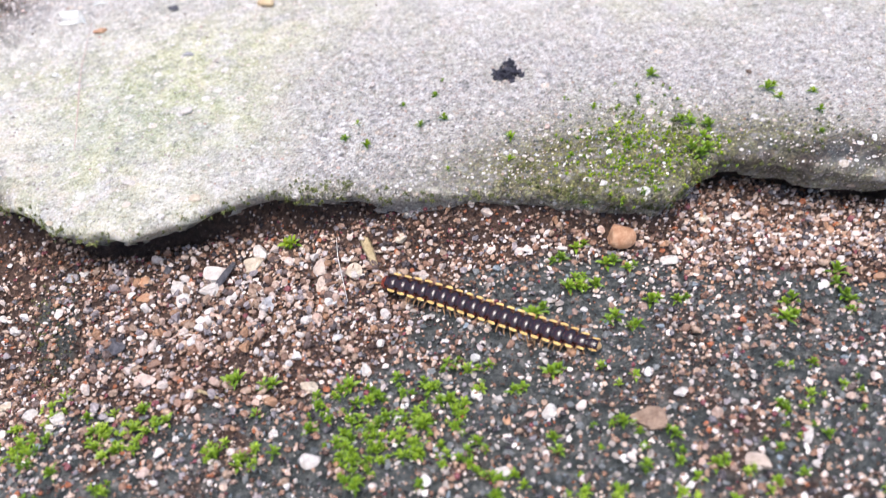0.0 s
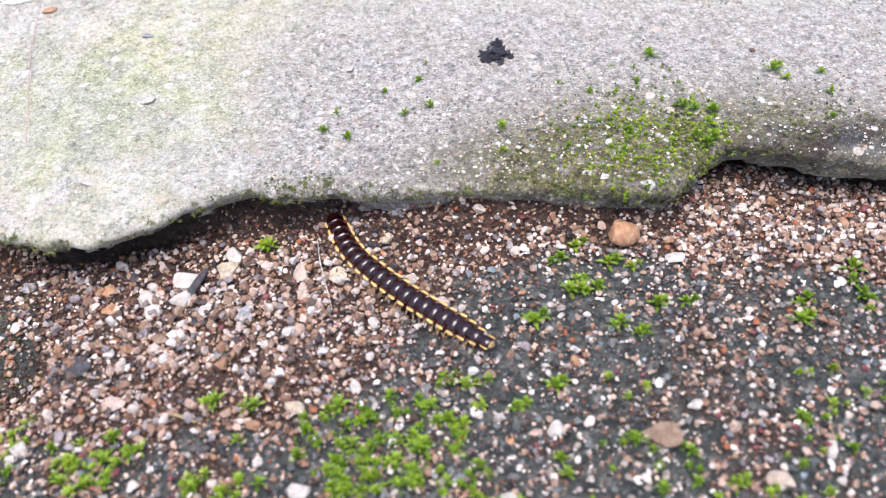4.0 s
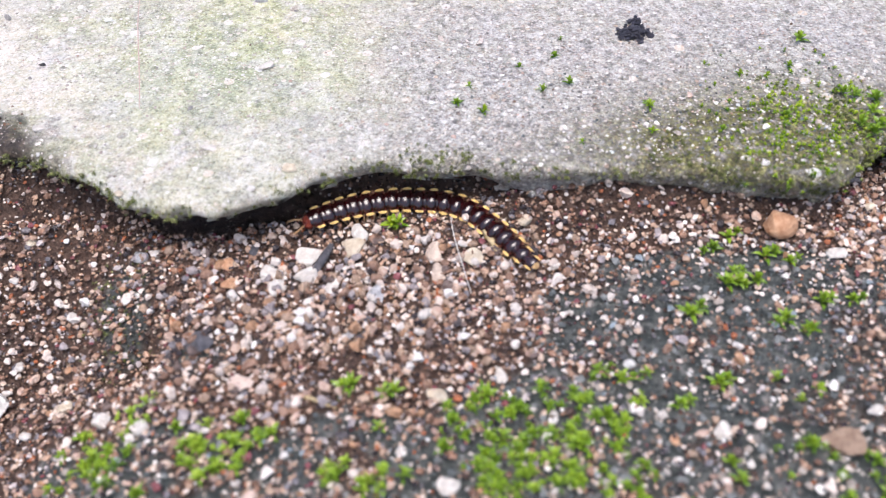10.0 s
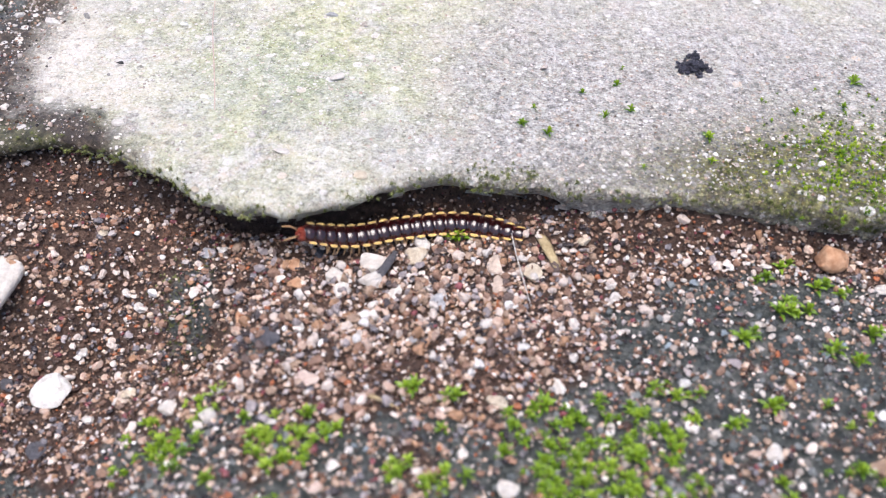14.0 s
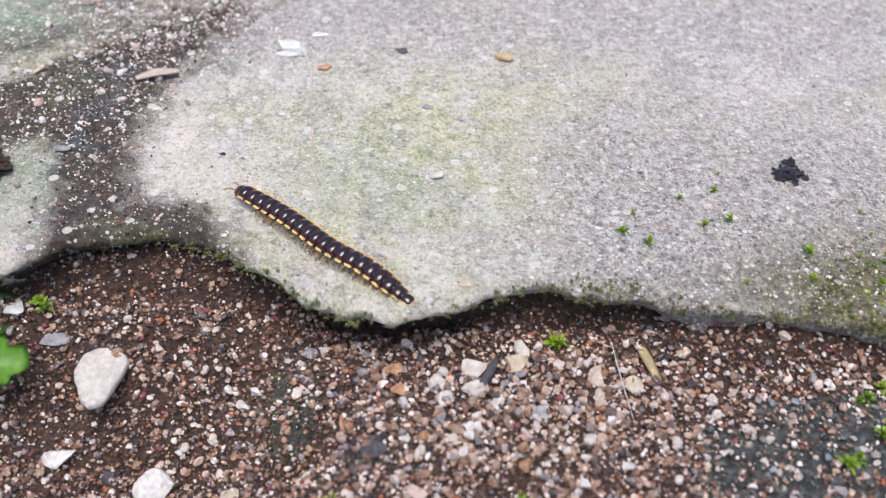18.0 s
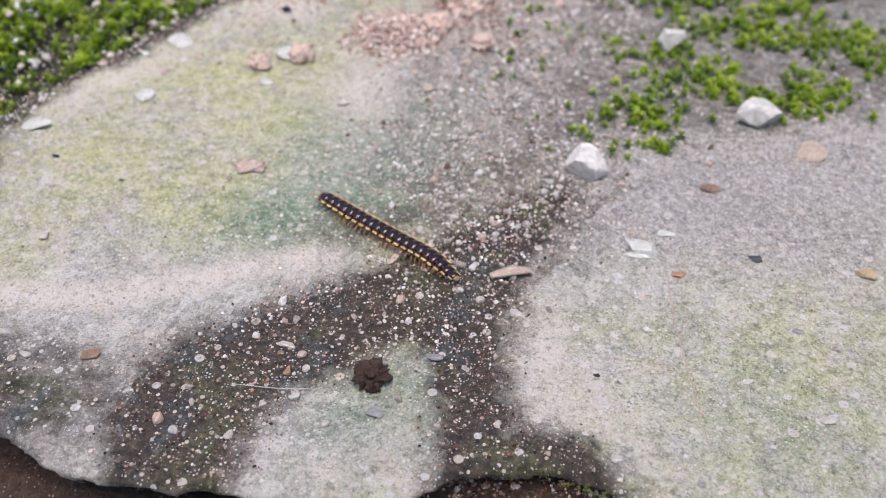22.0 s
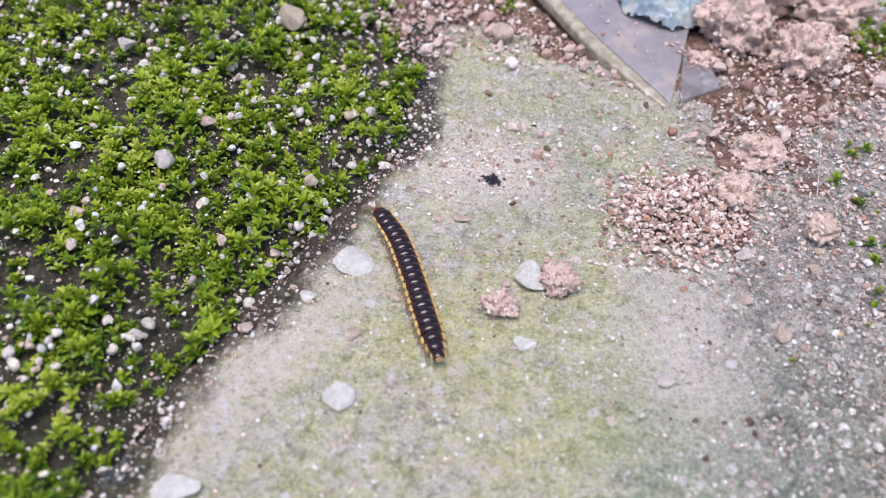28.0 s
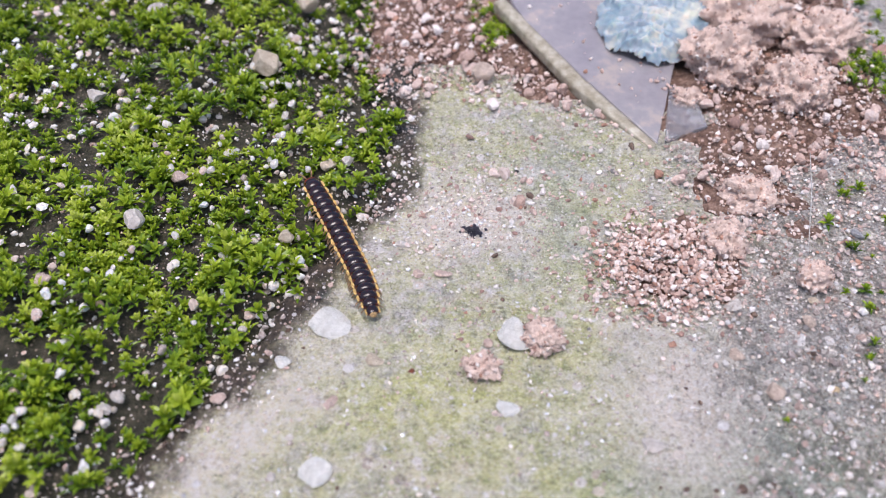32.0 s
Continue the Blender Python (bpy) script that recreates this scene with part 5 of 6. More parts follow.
lump("soil_clod", -60.2, 95.2, 0.6, (5.0, 4.2, 2.6), MAT_CLOD, 22, "low pink clay clod among crumbs", "soil clod", 0.5, 4, 260)
lump("soil_clod", -56.4, 84.4, 0.8, (2.7, 2.8, 2.2), MAT_CLOD, 23, "small rounded pink clay clod on grit", "soil clod", 0.4, 4, 120)
lump("soil_clod", -64.6, 110.2, 0.7, (3.2, 2.6, 2.4), MAT_CLOD, 24, "small clay clod beside a glass splinter", "soil clod", 0.5, 4, 120)
lump("soil_clod", -80.4, 76.2, 0.7, (3.2, 3.3, 2.3), MAT_CLOD, 7, "small pink crumbly soil clod against quartz", "soil clod", 0.45, 4, 160)
lump("soil_clod", -85.4, 73.0, 0.6, (2.6, 2.5, 1.8), MAT_CLOD, 8, "small pink crumbly soil clod on the slab", "soil clod", 0.45, 4, 160)
lump("soil_clod", -57.2, 20.8, 0.7, (2.9, 3.0, 2.2), MAT_DARKCLOD, 9, "dark red-brown soil clod on the slab", "soil clod", 0.6, 4)
def crumbled(name, x, y, size, n, r, material, seed, label, category):
    """A flat patch of many small dark crumbs."""
    g = np.random.default_rng(seed)
    px, py = x + g.normal(0, size[0] / 4.0, n), y + g.normal(0, size[1] / 4.0, n)
    rr = g.uniform(0.4, 1.0, n) * r
    p = np.stack([px, py, top_z(px, py) + 0.25 * rr + 0.8 * g.uniform(0, 1, n) * np.exp(-((px - x) / size[0] * 2.2) ** 2 - ((py - y) / size[1] * 2.2) ** 2)], 1)
    return tagged(part(name, heap(p, rr, 2, seed), material), label, category)


crumbled("dropping", 18.4, 27.2, (2.9, 1.8), 170, 0.3, MAT_BLOT, 11, "flat black crumbled dropping on the concrete", "dropping")
crumbled("dropping", 18.9, 29.0, (1.3, 1.1), 50, 0.26, MAT_BLOT, 12, "small black crumbled dropping on the concrete", "dropping")
crumbled("dark_crumb", -86.7, 89.2, (1.7, 1.3), 70, 0.24, MAT_BLOT, 14, "small dark bluish crumb on the slab", "soil crumb")
lump("soil_clod", -79.0, 50.8, 0.15, (3.6, 2.6, 0.7), STONE["p"], 13, "low pink clay patch on the slab", "soil clod", 0.4, 4)


# ---- flat white stone, straw, hairs, leaves ----
def plate(name, outline, z, thick, material, label, category, tilt=(0, 0), bevel=0.25):
    bm = bmesh.new()
    cx, cy = np.mean(outline, axis=0)
    face = bm.faces.new([bm.verts.new((px - cx, py - cy, 0)) for px, py in outline])
    up = bmesh.ops.extrude_face_region(bm, geom=[face])
    bmesh.ops.translate(bm, vec=(0, 0, thick), verts=[q for q in up["geom"] if isinstance(q, bmesh.types.BMVert)])
    bmesh.ops.recalc_face_normals(bm, faces=bm.faces)
    bmesh.ops.bevel(bm, geom=bm.edges[:], offset=bevel, segments=2, affect="EDGES", profile=0.6)
    ob = part(name, bm, material)
    ob.matrix_basis = pose(cx * U, cy * U, z * U, tilt[0], tilt[1], 0)
    if label:
        tagged(ob, label, category)
    return ob


def flake(name, outline, z, thick, material, label, category, tilt, seed):
    """A flat stone chip with a worn, uneven face and rounded rim."""
    p = np.array(outline, float)
    p = p - p.mean(0)
    rim = np.stack([np.interp(np.linspace(0, len(p), 56, endpoint=False), np.arange(len(p) + 1), np.r_[p[:, k], p[:1, k]]) for k in (0, 1)], 1)
    for _ in range(2):
        rim = 0.5 * rim + 0.25 * (np.roll(rim, 1, 0) + np.roll(rim, -1, 0))
    rim = rim * (1 + 0.05 * fbm(rim[:, 0] * 3, rim[:, 1] * 3, 2.0, 3, seed)[:, None])
    vs, fs, n = [], [], len(rim)
    for u, h in ((0.93, 0.0), (1.0, 0.35), (0.99, 0.7), (0.94, 0.95), (0.8, 1.03), (0.6, 1.05), (0.35, 1.06), (0.1, 1.06)):
        q = rim * u
        up = thick * (h + 0.22 * fbm(q[:, 0], q[:, 1], 1.6, 4, seed + 1) * (h > 0.6))
        vs += np.c_[q, up].tolist()
    for k in range(7):
        fs += [(k * n + i, k * n + (i + 1) % n, (k + 1) * n + (i + 1) % n, (k + 1) * n + i) for i in range(n)]
    fs += [tuple(range(n))[::-1], tuple(range(7 * n, 8 * n))]
    ob = part(name, sheet(vs, fs), material)
    cx, cy = np.mean(outline, axis=0)
    ob.matrix_basis = pose(cx * U, cy * U, z * U, tilt[0], tilt[1], 0)
    return tagged(ob, label, category)


flake("flat_stone", [(-45.9, 4.3), (-45.4, 6.2), (-43.9, 7.0), (-42.2, 6.6), (-41.2, 5.6), (-41.4, 4.2), (-42.3, 1.2), (-43.4, 0.7), (-44.3, 1.2)], -8.4, 0.8, STONE["w"], "flat pale grey-white stone chip on sand", "stone", (6, -2), 311)


def strand(name, points, radius, material, label, category, flat=1.0):
    """A thin tapering fibre or straw through a few points."""
    p = np.array(points, float)
    u = np.linspace(0, 1, len(p))
    fine = np.linspace(0, 1, 14)
    q = np.stack([np.interp(fine, u, p[:, k]) for k in range(3)], 1)
    q[1:-1] = (q[:-2] + 2 * q[1:-1] + q[2:]) / 4
    vs, fs = [], []
    for i, c in enumerate(q):
        along = q[min(i + 1, 13)] - q[max(i - 1, 0)]
        along /= np.linalg.norm(along)
        side = np.cross(along, (0, 0, 1.0))
        side /= np.linalg.norm(side) + 1e-9
        up = np.cross(side, along)
        r = radius * (0.35 + 0.65 * math.sin(math.pi * min(0.95, max(0.08, fine[i]))) ** 0.6)
        for k in range(6):
            a = k * math.pi / 3
            vs.append(c + r * (math.cos(a) * side + flat * math.sin(a) * up))
    for i in range(13):
        for k in range(6):
            fs.append((i * 6 + k, i * 6 + (k + 1) % 6, i * 6 + 6 + (k + 1) % 6, i * 6 + 6 + k))
    fs += [tuple(range(5, -1, -1)), tuple(range(78, 84))]
    return tagged(part(name, sheet(vs, fs), material), label, category)


strand("dry_straw", [(2.9, 10.0, -5.3), (3.6, 7.4, -4.7), (4.5, 4.8, -4.9)], 0.5, MAT_STRAW, "flat yellowish piece of dry straw on sand", "straw", 0.16)
strand("bristle", [(0.7, 8.2, -4.4), (1.0, 5.4, -4.2), (2.1, 0.4, -5.0)], 0.05, MAT_HAIR, "thin pale bristle lying on sand", "bristle")
strand("bristle", [(-53.5, 101.2, 1.2), (-55.0, 94, 2.0), (-56.3, 87.5, 0.6)], 0.06, MAT_HAIR, "thin pale bristle standing over grit", "bristle")
strand("bristle", [(-69.3, 17.8, 0.3), (-65, 17.9, 0.5), (-61.1, 18.8, 0.3)], 0.05, MAT_HAIR, "thin pale bristle on stained slab", "bristle")
strand("plant_stem", [(-12.2, -8.0, -6.0), (-10.0, -8.8, -5.2), (-8.0, -9.6, -5.6)], 0.16, MAT_STRAW, "thin dry plant stem on sand", "plant stem")
strand("dry_leaf_flake", [(-48.3, 37.2, 0.15), (-46.2, 38.2, 0.45), (-44.2, 38.9, 0.2)], 0.75, STONE["t"], "beige dry leaf flake on grit", "leaf flake", 0.2)
strand("rootlet", [(-21.6, 2.4, -8.2), (-21.9, 0.4, -7.0), (-21.2, -1.8, -8.0)], 0.22, STONE["o"], "short red-brown rootlet in a hollow", "rootlet")
strand("rootlet", [(-9.2, 6.4, -5.2), (-9.8, 4.6, -5.0), (-10.8, 2.6, -5.3)], 0.4, STONE["d"], "dark shadowy bark splinter in sand", "bark splinter", 0.5)

# thin crack across the right-hand slab, drawn as a raised strand, not a root
strand("crack_line", [(-30.3, 43.4, 0.0), (-29.1, 32.9, 0.03), (-27.6, 26.0, 0.03), (-26.4, 20.1, 0.0), (-25.6, 15.2, 0.02)], 0.06, STONE["p"], "hair-thin reddish root line across the slab", "rootlet", 0.5)


def lobed_leaf(x, y, z, size, lobes, cut, material, tilt, parent, label):
    bm = bmesh.new()
    rings, n = 5, 48
    rows = [[bm.verts.new((0, 0, 0))]]
    for k in range(1, rings + 1):
        row = []
        for j in range(n):
            a = 2 * math.pi * j / n
            edge = size * (1 - cut * abs(math.sin(lobes * a / 2)) ** 6) * (1 - 0.55 * math.exp(-((a - math.pi * 1.5) / 0.25) ** 2))
            r = edge * k / rings
            row.append(bm.verts.new((r * math.cos(a), r * math.sin(a), 0.10 * size * math.sin(3 * a) * (k / rings) ** 2 + 0.16 * size * (k / rings) ** 2)))
        rows.append(row)
    for j in range(n):
        bm.faces.new((rows[0][0], rows[1][j], rows[1][(j + 1) % n]))
        for k in range(1, rings):
            bm.faces.new((rows[k][j], rows[k + 1][j], rows[k + 1][(j + 1) % n], rows[k][(j + 1) % n]))
    bmesh.ops.solidify(bm, geom=bm.faces[:], thickness=0.12)
    ob = part("leaf", bm, material, parent, label)
    ob.matrix_basis = pose(x * U, y * U, z * U, *tilt)
    return ob


seedling = new("seedling", None)
seedling.location = Vector((-52.5, 5.5, -7.0)) * U
tagged(seedling, "small green seedling with lobed leaves on sand", "seedling")
lobed_leaf(0.9, -2.8, 1.2, 2.9, 4, 0.35, MAT_LEAF, (14, 4, 20), seedling, "bright green lobed leaf")
lobed_leaf(-1.0, 3.0, 0.9, 2.3, 2, 0.1, MAT_LEAF_DARK, (10, -6, 70), seedling, "dark green rounded leaf")
lobed_leaf(-4.3, -0.2, 1.0, 1.9, 3, 0.3, MAT_LEAF, (20, 12, 140), seedling, "")
lobed_leaf(-2.2, -5.6, 0.8, 2.2, 3, 0.3, MAT_LEAF, (12, 8, 220), seedling, "")
for ex, ey in ((0.9, -2.8), (-1.0, 3.0), (-4.3, -0.2), (-2.2, -5.6)):
    stem = strand("stem", [(0, 0, -0.4), (ex * 0.5, ey * 0.5, 0.5), (ex, ey, 1.0)], 0.16, MAT_LEAF, "", "")
    stem.parent = seedling
pebbles([(-51.9, 8.7, 2.1, 1.7, "q")], lambda x, y: 0 * x - 5.6, "quartz chips on the sand", 0.7, 0.0)
tufts([(-49.9, 9.6), (-49.3, 8.9)], lambda x, y: sand_z(x, y) + 0.5, 1.0, 1.3, MAT_TUFT, "bright green moss tuft beside a seedling", "moss tufts on the sand")

# ---- broken translucent shard with a scrap of cellular sheet ----
s_ = Shade("dusty_glass", 0.14, IOR=1.5, Transmission_Weight=0.6)
dust = s_.ramp(s_.noise(0.35, 5, 0.6), [(0.35, (0.50, 0.47, 0.53)), (0.55, (0.62, 0.59, 0.63)), (0.66, (0.82, 0.73, 0.68))])
MAT_CLEAR = Shade("clear_glass", 0.1, IOR=1.5, Transmission_Weight=0.85).done((0.86, 0.85, 0.88))
MAT_GLASS = s_.done(dust, s_.ramp(s_.noise(0.5, 4), [(0.35, 0.08), (0.65, 0.20)]))
s_ = Shade("glass_edge", 0.2, IOR=1.5, Transmission_Weight=0.3)
MAT_GLASSEDGE = s_.done(s_.ramp(s_.noise(0.8, 5), [(0.35, (0.34, 0.30, 0.21)), (0.65, (0.62, 0.58, 0.47))]))
shard = plate("glass_shard", [(-68.2, 103.2), (-66.3, 112), (-64.0, 122), (-61.5, 133), (-76, 140), (-85.5, 131), (-83.6, 124.5), (-82.2, 121.5), (-75.5, 112.3)], 1.5, 1.3, MAT_GLASS, "dusty translucent broken glass shard stuck in soil", "glass shard", (7, 3), 0.18)
edge_a = plate("ground_edge", [(-84.6, 125.4), (-75.5, 112.3), (-68.2, 103.2), (-68.8, 102.2), (-76.8, 111.2), (-85.9, 124.6)], 0, 1.5, MAT_GLASSEDGE, "", "", bevel=0.35)
edge_a.parent = shard
edge_a["label"] = "thick yellowish ground glass edge"
mid_a = Vector(((-84.6 - 75.5 - 68.2 - 68.8 - 76.8 - 85.9) / 6, (125.4 + 112.3 + 103.2 + 102.2 + 111.2 + 124.6) / 6, 1.3)) * U
edge_a.matrix_basis = Matrix.Translation(mid_a - Vector((shard.location.x, shard.location.y, 1.5 * U)))
plate("glass_splinter", [(-67.6, 103.2), (-63.0, 105.4), (-63.8, 110.5), (-66.2, 112.5)], 0.5, 0.5, MAT_CLEAR, "thin clear glass splinter lying on soil", "glass splinter", (3, -4), 0.1)


loose("shard_crumbs", 420, (-84, -63, 104, 132), lambda x, y: (away(SHARD, x, y) < -2.2) * (0.25 + 0.75 * smooth(0.0, 0.25, fbm(x, y, 4, 3, 211))), lambda x, y: 2.85 + 0.1219 * (y - 122.2) - 0.0523 * (x + 73.6), 0.08, 0.36, 1, MAT_CRUMB, 212, "pink clay crumbs lying on the glass shard", "soil crumbs", sink=0.1, rough=0.4)


def cell_scrap():
    """A crumpled sheet of small raised cells."""
    xs, ys = np.arange(-6.5, 6.5, 0.16), np.arange(-7.5, 7.5, 0.16)
    x, y = np.meshgrid(xs, ys)
    x_, y_ = x + 1.6 * fbm(x, y, 2.6, 2, 207), y + 1.4 * fbm(x, y, 2.8, 2, 208)
    row = np.floor(y_ / 1.1)
    ux, uy = (x_ / 1.3 + 0.5 * (row % 2)) % 1 - 0.5, (y_ / 1.1) % 1 - 0.5
    dome = np.clip(1 - 4.2 * (ux**2 + uy**2), 0, 1) ** 0.5
    z = 2.2 * fbm(x, y, 6, 4, 201) + 0.36 * smooth(0.55, 0.1, dome) * (0.3 + 1.4 * smooth(-0.2, 0.2, fbm(x, y, 4, 2, 205))) + 0.05 * y
    outline = [(-4.6, 7), (-3.6, 1.0), (-4.8, -3.2), (-2.5, -5.4), (1.6, -6.4), (4.0, -4.6), (4.8, 0), (5.6, 7)]
    d = away(outline, x, y) + 0.8 * fbm(x, y, 3, 3, 203)
    z = z - 0.9 * smooth(-0.8, 0.4, d)
    faces, used = grid_faces(len(xs), len(ys), d < 0.5)
    return sheet(np.stack([1.25 * x, 1.3 * y, z], -1).reshape(-1, 3)[used], faces)


s_ = Shade("pale_blue_plastic", 0.35, Subsurface_Weight=0.2)
MAT_CELLS = s_.done(s_.ramp(s_.noise(0.35, 4), [(0.3, (0.12, 0.18, 0.24)), (0.5, (0.27, 0.34, 0.39)), (0.66, (0.56, 0.53, 0.44))]))
scrap = part("plastic_scrap", cell_scrap(), MAT_CELLS)
scrap.matrix_basis = pose(-67.5 * U, 123.5 * U, 4.0 * U, 8, 4, -10)
tagged(scrap, "crumpled pale blue cell-patterned plastic scrap on glass", "plastic scrap")


# ---- the millipede ----
def shell_material():
    s = Shade("glossy_dark_shell", 0.2, Specular_IOR_Level=0.55, Coat_Weight=0.35, Coat_Roughness=0.06, Coat_IOR=1.5)
    c = s.ramp(s.noise(0.9, 4), [(0.35, (0.006, 0.0006, 0.0012)), (0.6, (0.016, 0.0012, 0.0018)), (0.8, (0.05, 0.004, 0.004))])
    s.bump(s.noise(3.5, 4), 0.03)
    return s.done(c, s.ramp(s.noise(2.0, 4), [(0.3, 0.07), (0.7, 0.13)]))


MAT_SHELL = shell_material()
MAT_FLANGE = stone_material("red_brown_flange", (0.05, 0.008, 0.005), (0.12, 0.022, 0.012), 0.28)
MAT_KEEL = stone_material("yellow_keel", (0.72, 0.44, 0.12), (0.93, 0.71, 0.31), 0.35)
MAT_LEG = stone_material("pale_brown_leg", (0.30, 0.16, 0.07), (0.52, 0.34, 0.18), 0.4)
MAT_HEAD = stone_material("red_brown_head", (0.10, 0.014, 0.008), (0.24, 0.04, 0.02), 0.25)
MAT_TAIL = stone_material("pale_tail_tip", (0.40, 0.24, 0.10), (0.62, 0.44, 0.22), 0.4)
RINGS = 20


def ring_mesh():
    """One body ring: a narrow front collar and a wider back half with a side flange."""
    vs, fs = [], []
    profile = [(0.62, 0.48), (0.56, 0.63), (0.48, 0.72), (0.40, 0.75), (0.33, 0.745), (0.28, 0.77), (0.22, 0.825), (0.13, 0.88), (0.02, 0.92), (-0.11, 0.94), (-0.23, 0.925), (-0.34, 0.88), (-0.42, 0.80), (-0.47, 0.70), (-0.49, 0.56)]
    n = 28
    for x, r in profile:
        wing = 0.10 if -0.4 < x < 0.06 else 0.0
        for k in range(n):
            a = 2 * math.pi * k / n
            side = abs(math.cos(a))
            w = r + wing * side**8
            vs.append((x - 0.10 * wing * side**8, w * math.cos(a), 0.78 * r * math.copysign(abs(math.sin(a)) ** 0.82, math.sin(a)) * (1.0 if math.sin(a) > 0 else 0.86)))
    for i in range(len(profile) - 1):
        for k in range(n):
            fs.append((i * n + k, i * n + (k + 1) % n, (i + 1) * n + (k + 1) % n, (i + 1) * n + k))
    fs += [tuple(range(n)), tuple(range((len(profile) - 1) * n, len(profile) * n))[::-1]]
    return sheet(vs, fs)


def keel_mesh():
    """A yellow side lobe, flat and pointed backwards."""
    v, f = ICO[3][0].copy(), ICO[3][1]
    v = v * np.array([0.34, 0.17, 0.10])
    v[:, 0] -= 0.25 * np.clip(v[:, 1] + 0.1, 0, None)
    return sheet(v, f)


def flange_mesh():
    """A flat red-brown side plate."""
    v, f = ICO[3][0].copy(), ICO[3][1]
    v = v * np.array([0.40, 0.34, 0.11])
    v[:, 0] -= 0.18 * np.clip(v[:, 1], 0, None)
    return sheet(v, f)


def leg_mesh():
    """A jointed leg that bends out and down to the ground."""
    joints = [(0, 0, 0), (0.02, 0.38, 0.06), (0.0, 0.72, -0.04), (-0.04, 0.94, -0.28), (-0.06, 1.02, -0.50)]
    radii = [0.10, 0.09, 0.075, 0.055, 0.025]
    vs, fs = [], []
    for (x, y, z), r in zip(joints, radii):
        for k in range(6):
            a = k * math.pi / 3
            vs.append((x + r * math.cos(a), y + 0.4 * r * math.sin(a), z + r * math.sin(a)))
    for i in range(4):
        for k in range(6):
            fs.append((i * 6 + k, i * 6 + (k + 1) % 6, i * 6 + 6 + (k + 1) % 6, i * 6 + 6 + k))
    fs += [tuple(range(5, -1, -1)), tuple(range(24, 30))]
    return sheet(vs, fs)


def head_mesh():
    v, f = ICO[4][0].copy(), ICO[4][1]
    v = v * np.array([0.52, 0.66, 0.56])
    v[:, 2] -= 0.22 * np.clip(v[:, 0], 0, None)
    return sheet(v, f)


def tail_mesh():
    v, f = ICO[3][0].copy(), ICO[3][1]
    v = v * np.array([0.55, 0.36, 0.28]) * (1 - 0.45 * np.clip(-v[:, :1], 0, 1))
    return sheet(v, f)


def feeler_mesh():
    pts = [(0, 0, 0), (0.35, 0.15, 0.12), (0.75, 0.30, 0.06), (1.10, 0.38, -0.18), (1.30, 0.40, -0.34)]
    vs, fs = [], []
    for i, (x, y, z) in enumerate(pts):
        r = (0.06, 0.085, 0.095, 0.10, 0.05)[i]
        for k in range(6):
            a = k * math.pi / 3
            vs.append((x, y + r * math.cos(a), z + r * math.sin(a)))
    for i in range(4):
        for k in range(6):
            fs.append((i * 6 + k, i * 6 + (k + 1) % 6, i * 6 + 6 + (k + 1) % 6, i * 6 + 6 + k))
    fs += [tuple(range(5, -1, -1)), tuple(range(24, 30))]
    return sheet(vs, fs)


millipede = new("millipede", None)
tagged(millipede, "glossy black-brown millipede with yellow side spots crawling", "millipede")
ring_me, keel_me, leg_me, feeler_me, flange_me = ring_mesh(), keel_mesh(), leg_mesh(), feeler_mesh(), flange_mesh()
SEGMENTS, LEGS = [], []
MIRROR = Matrix.Diagonal((1, -1, 1, 1))
for i in range(RINGS):
    taper = min(1.0, 0.90 + 0.04 * i, 0.58 + 0.16 * (RINGS - 1 - i)) * 0.94
    seg = part("body_ring", ring_me, MAT_SHELL, millipede)
    seg["taper"] = taper
    SEGMENTS.append(seg)
    for side in (1, -1):
        flange = part("side_plate", flange_me, MAT_FLANGE, seg, "red-brown side plate")
        flange.matrix_basis = Matrix.Translation(Vector((-0.14, side * 0.80, 0.18)) * U) @ (Matrix.Identity(4) if side > 0 else MIRROR)
        keel = part("keel", keel_me, MAT_KEEL, seg, "yellow side spot")
        keel.matrix_basis = Matrix.Translation(Vector((-0.18, side * 1.04, 0.20)) * U) @ (Matrix.Identity(4) if side > 0 else MIRROR)
        if i < 2 or i > RINGS - 2:
            continue
        for fore in (0.16, -0.24):
            leg = part("leg", leg_me, MAT_LEG, seg)
            leg.scale = (1, side, 1)
            LEGS.append((leg, i, side, fore))
head = part("head", head_mesh(), MAT_HEAD, millipede, "red-brown rounded head")
for side in (1, -1):
    feeler = part("antenna", feeler_me, MAT_LEG, head)
    feeler.matrix_basis = Matrix.Translation(Vector((0.35, 0.22 * side, 0.05)) * U) @ (Matrix.Identity(4) if side > 0 else MIRROR)
tail = part("tail_tip", tail_mesh(), MAT_TAIL, millipede, "pale pointed tail tip")

CRAWL = []


def crawls(t, *points):
    """The middle line of the body at a time, from head to tail: x, y, z in plan units."""
    CRAWL.append((t, np.array(points, float)))


crawls(0, (6.0, 2.0, -4.5), (10.1, 0.2, -4.5), (14.1, -1.9, -4.5), (18.9, -4.4, -4.5), (23.7, -6.7, -4.5))
crawls(1, (3.6, 8.5, -4.5), (5.1, 4.6, -4.5), (8.3, 1.0, -4.5), (13.0, -1.9, -4.5), (18.3, -4.6, -4.5))
crawls(2, (1.1, 11.0, -4.5), (4.7, 6.7, -4.5), (8.0, 2.4, -4.5), (11.4, -1.4, -4.5), (14.9, -4.6, -4.5))
crawls(3, (2.1, 10.4, -4.5), (3.9, 6.3, -4.5), (7.6, 2.0, -4.5), (11.3, -1.4, -4.5), (15.0, -4.7, -4.5))
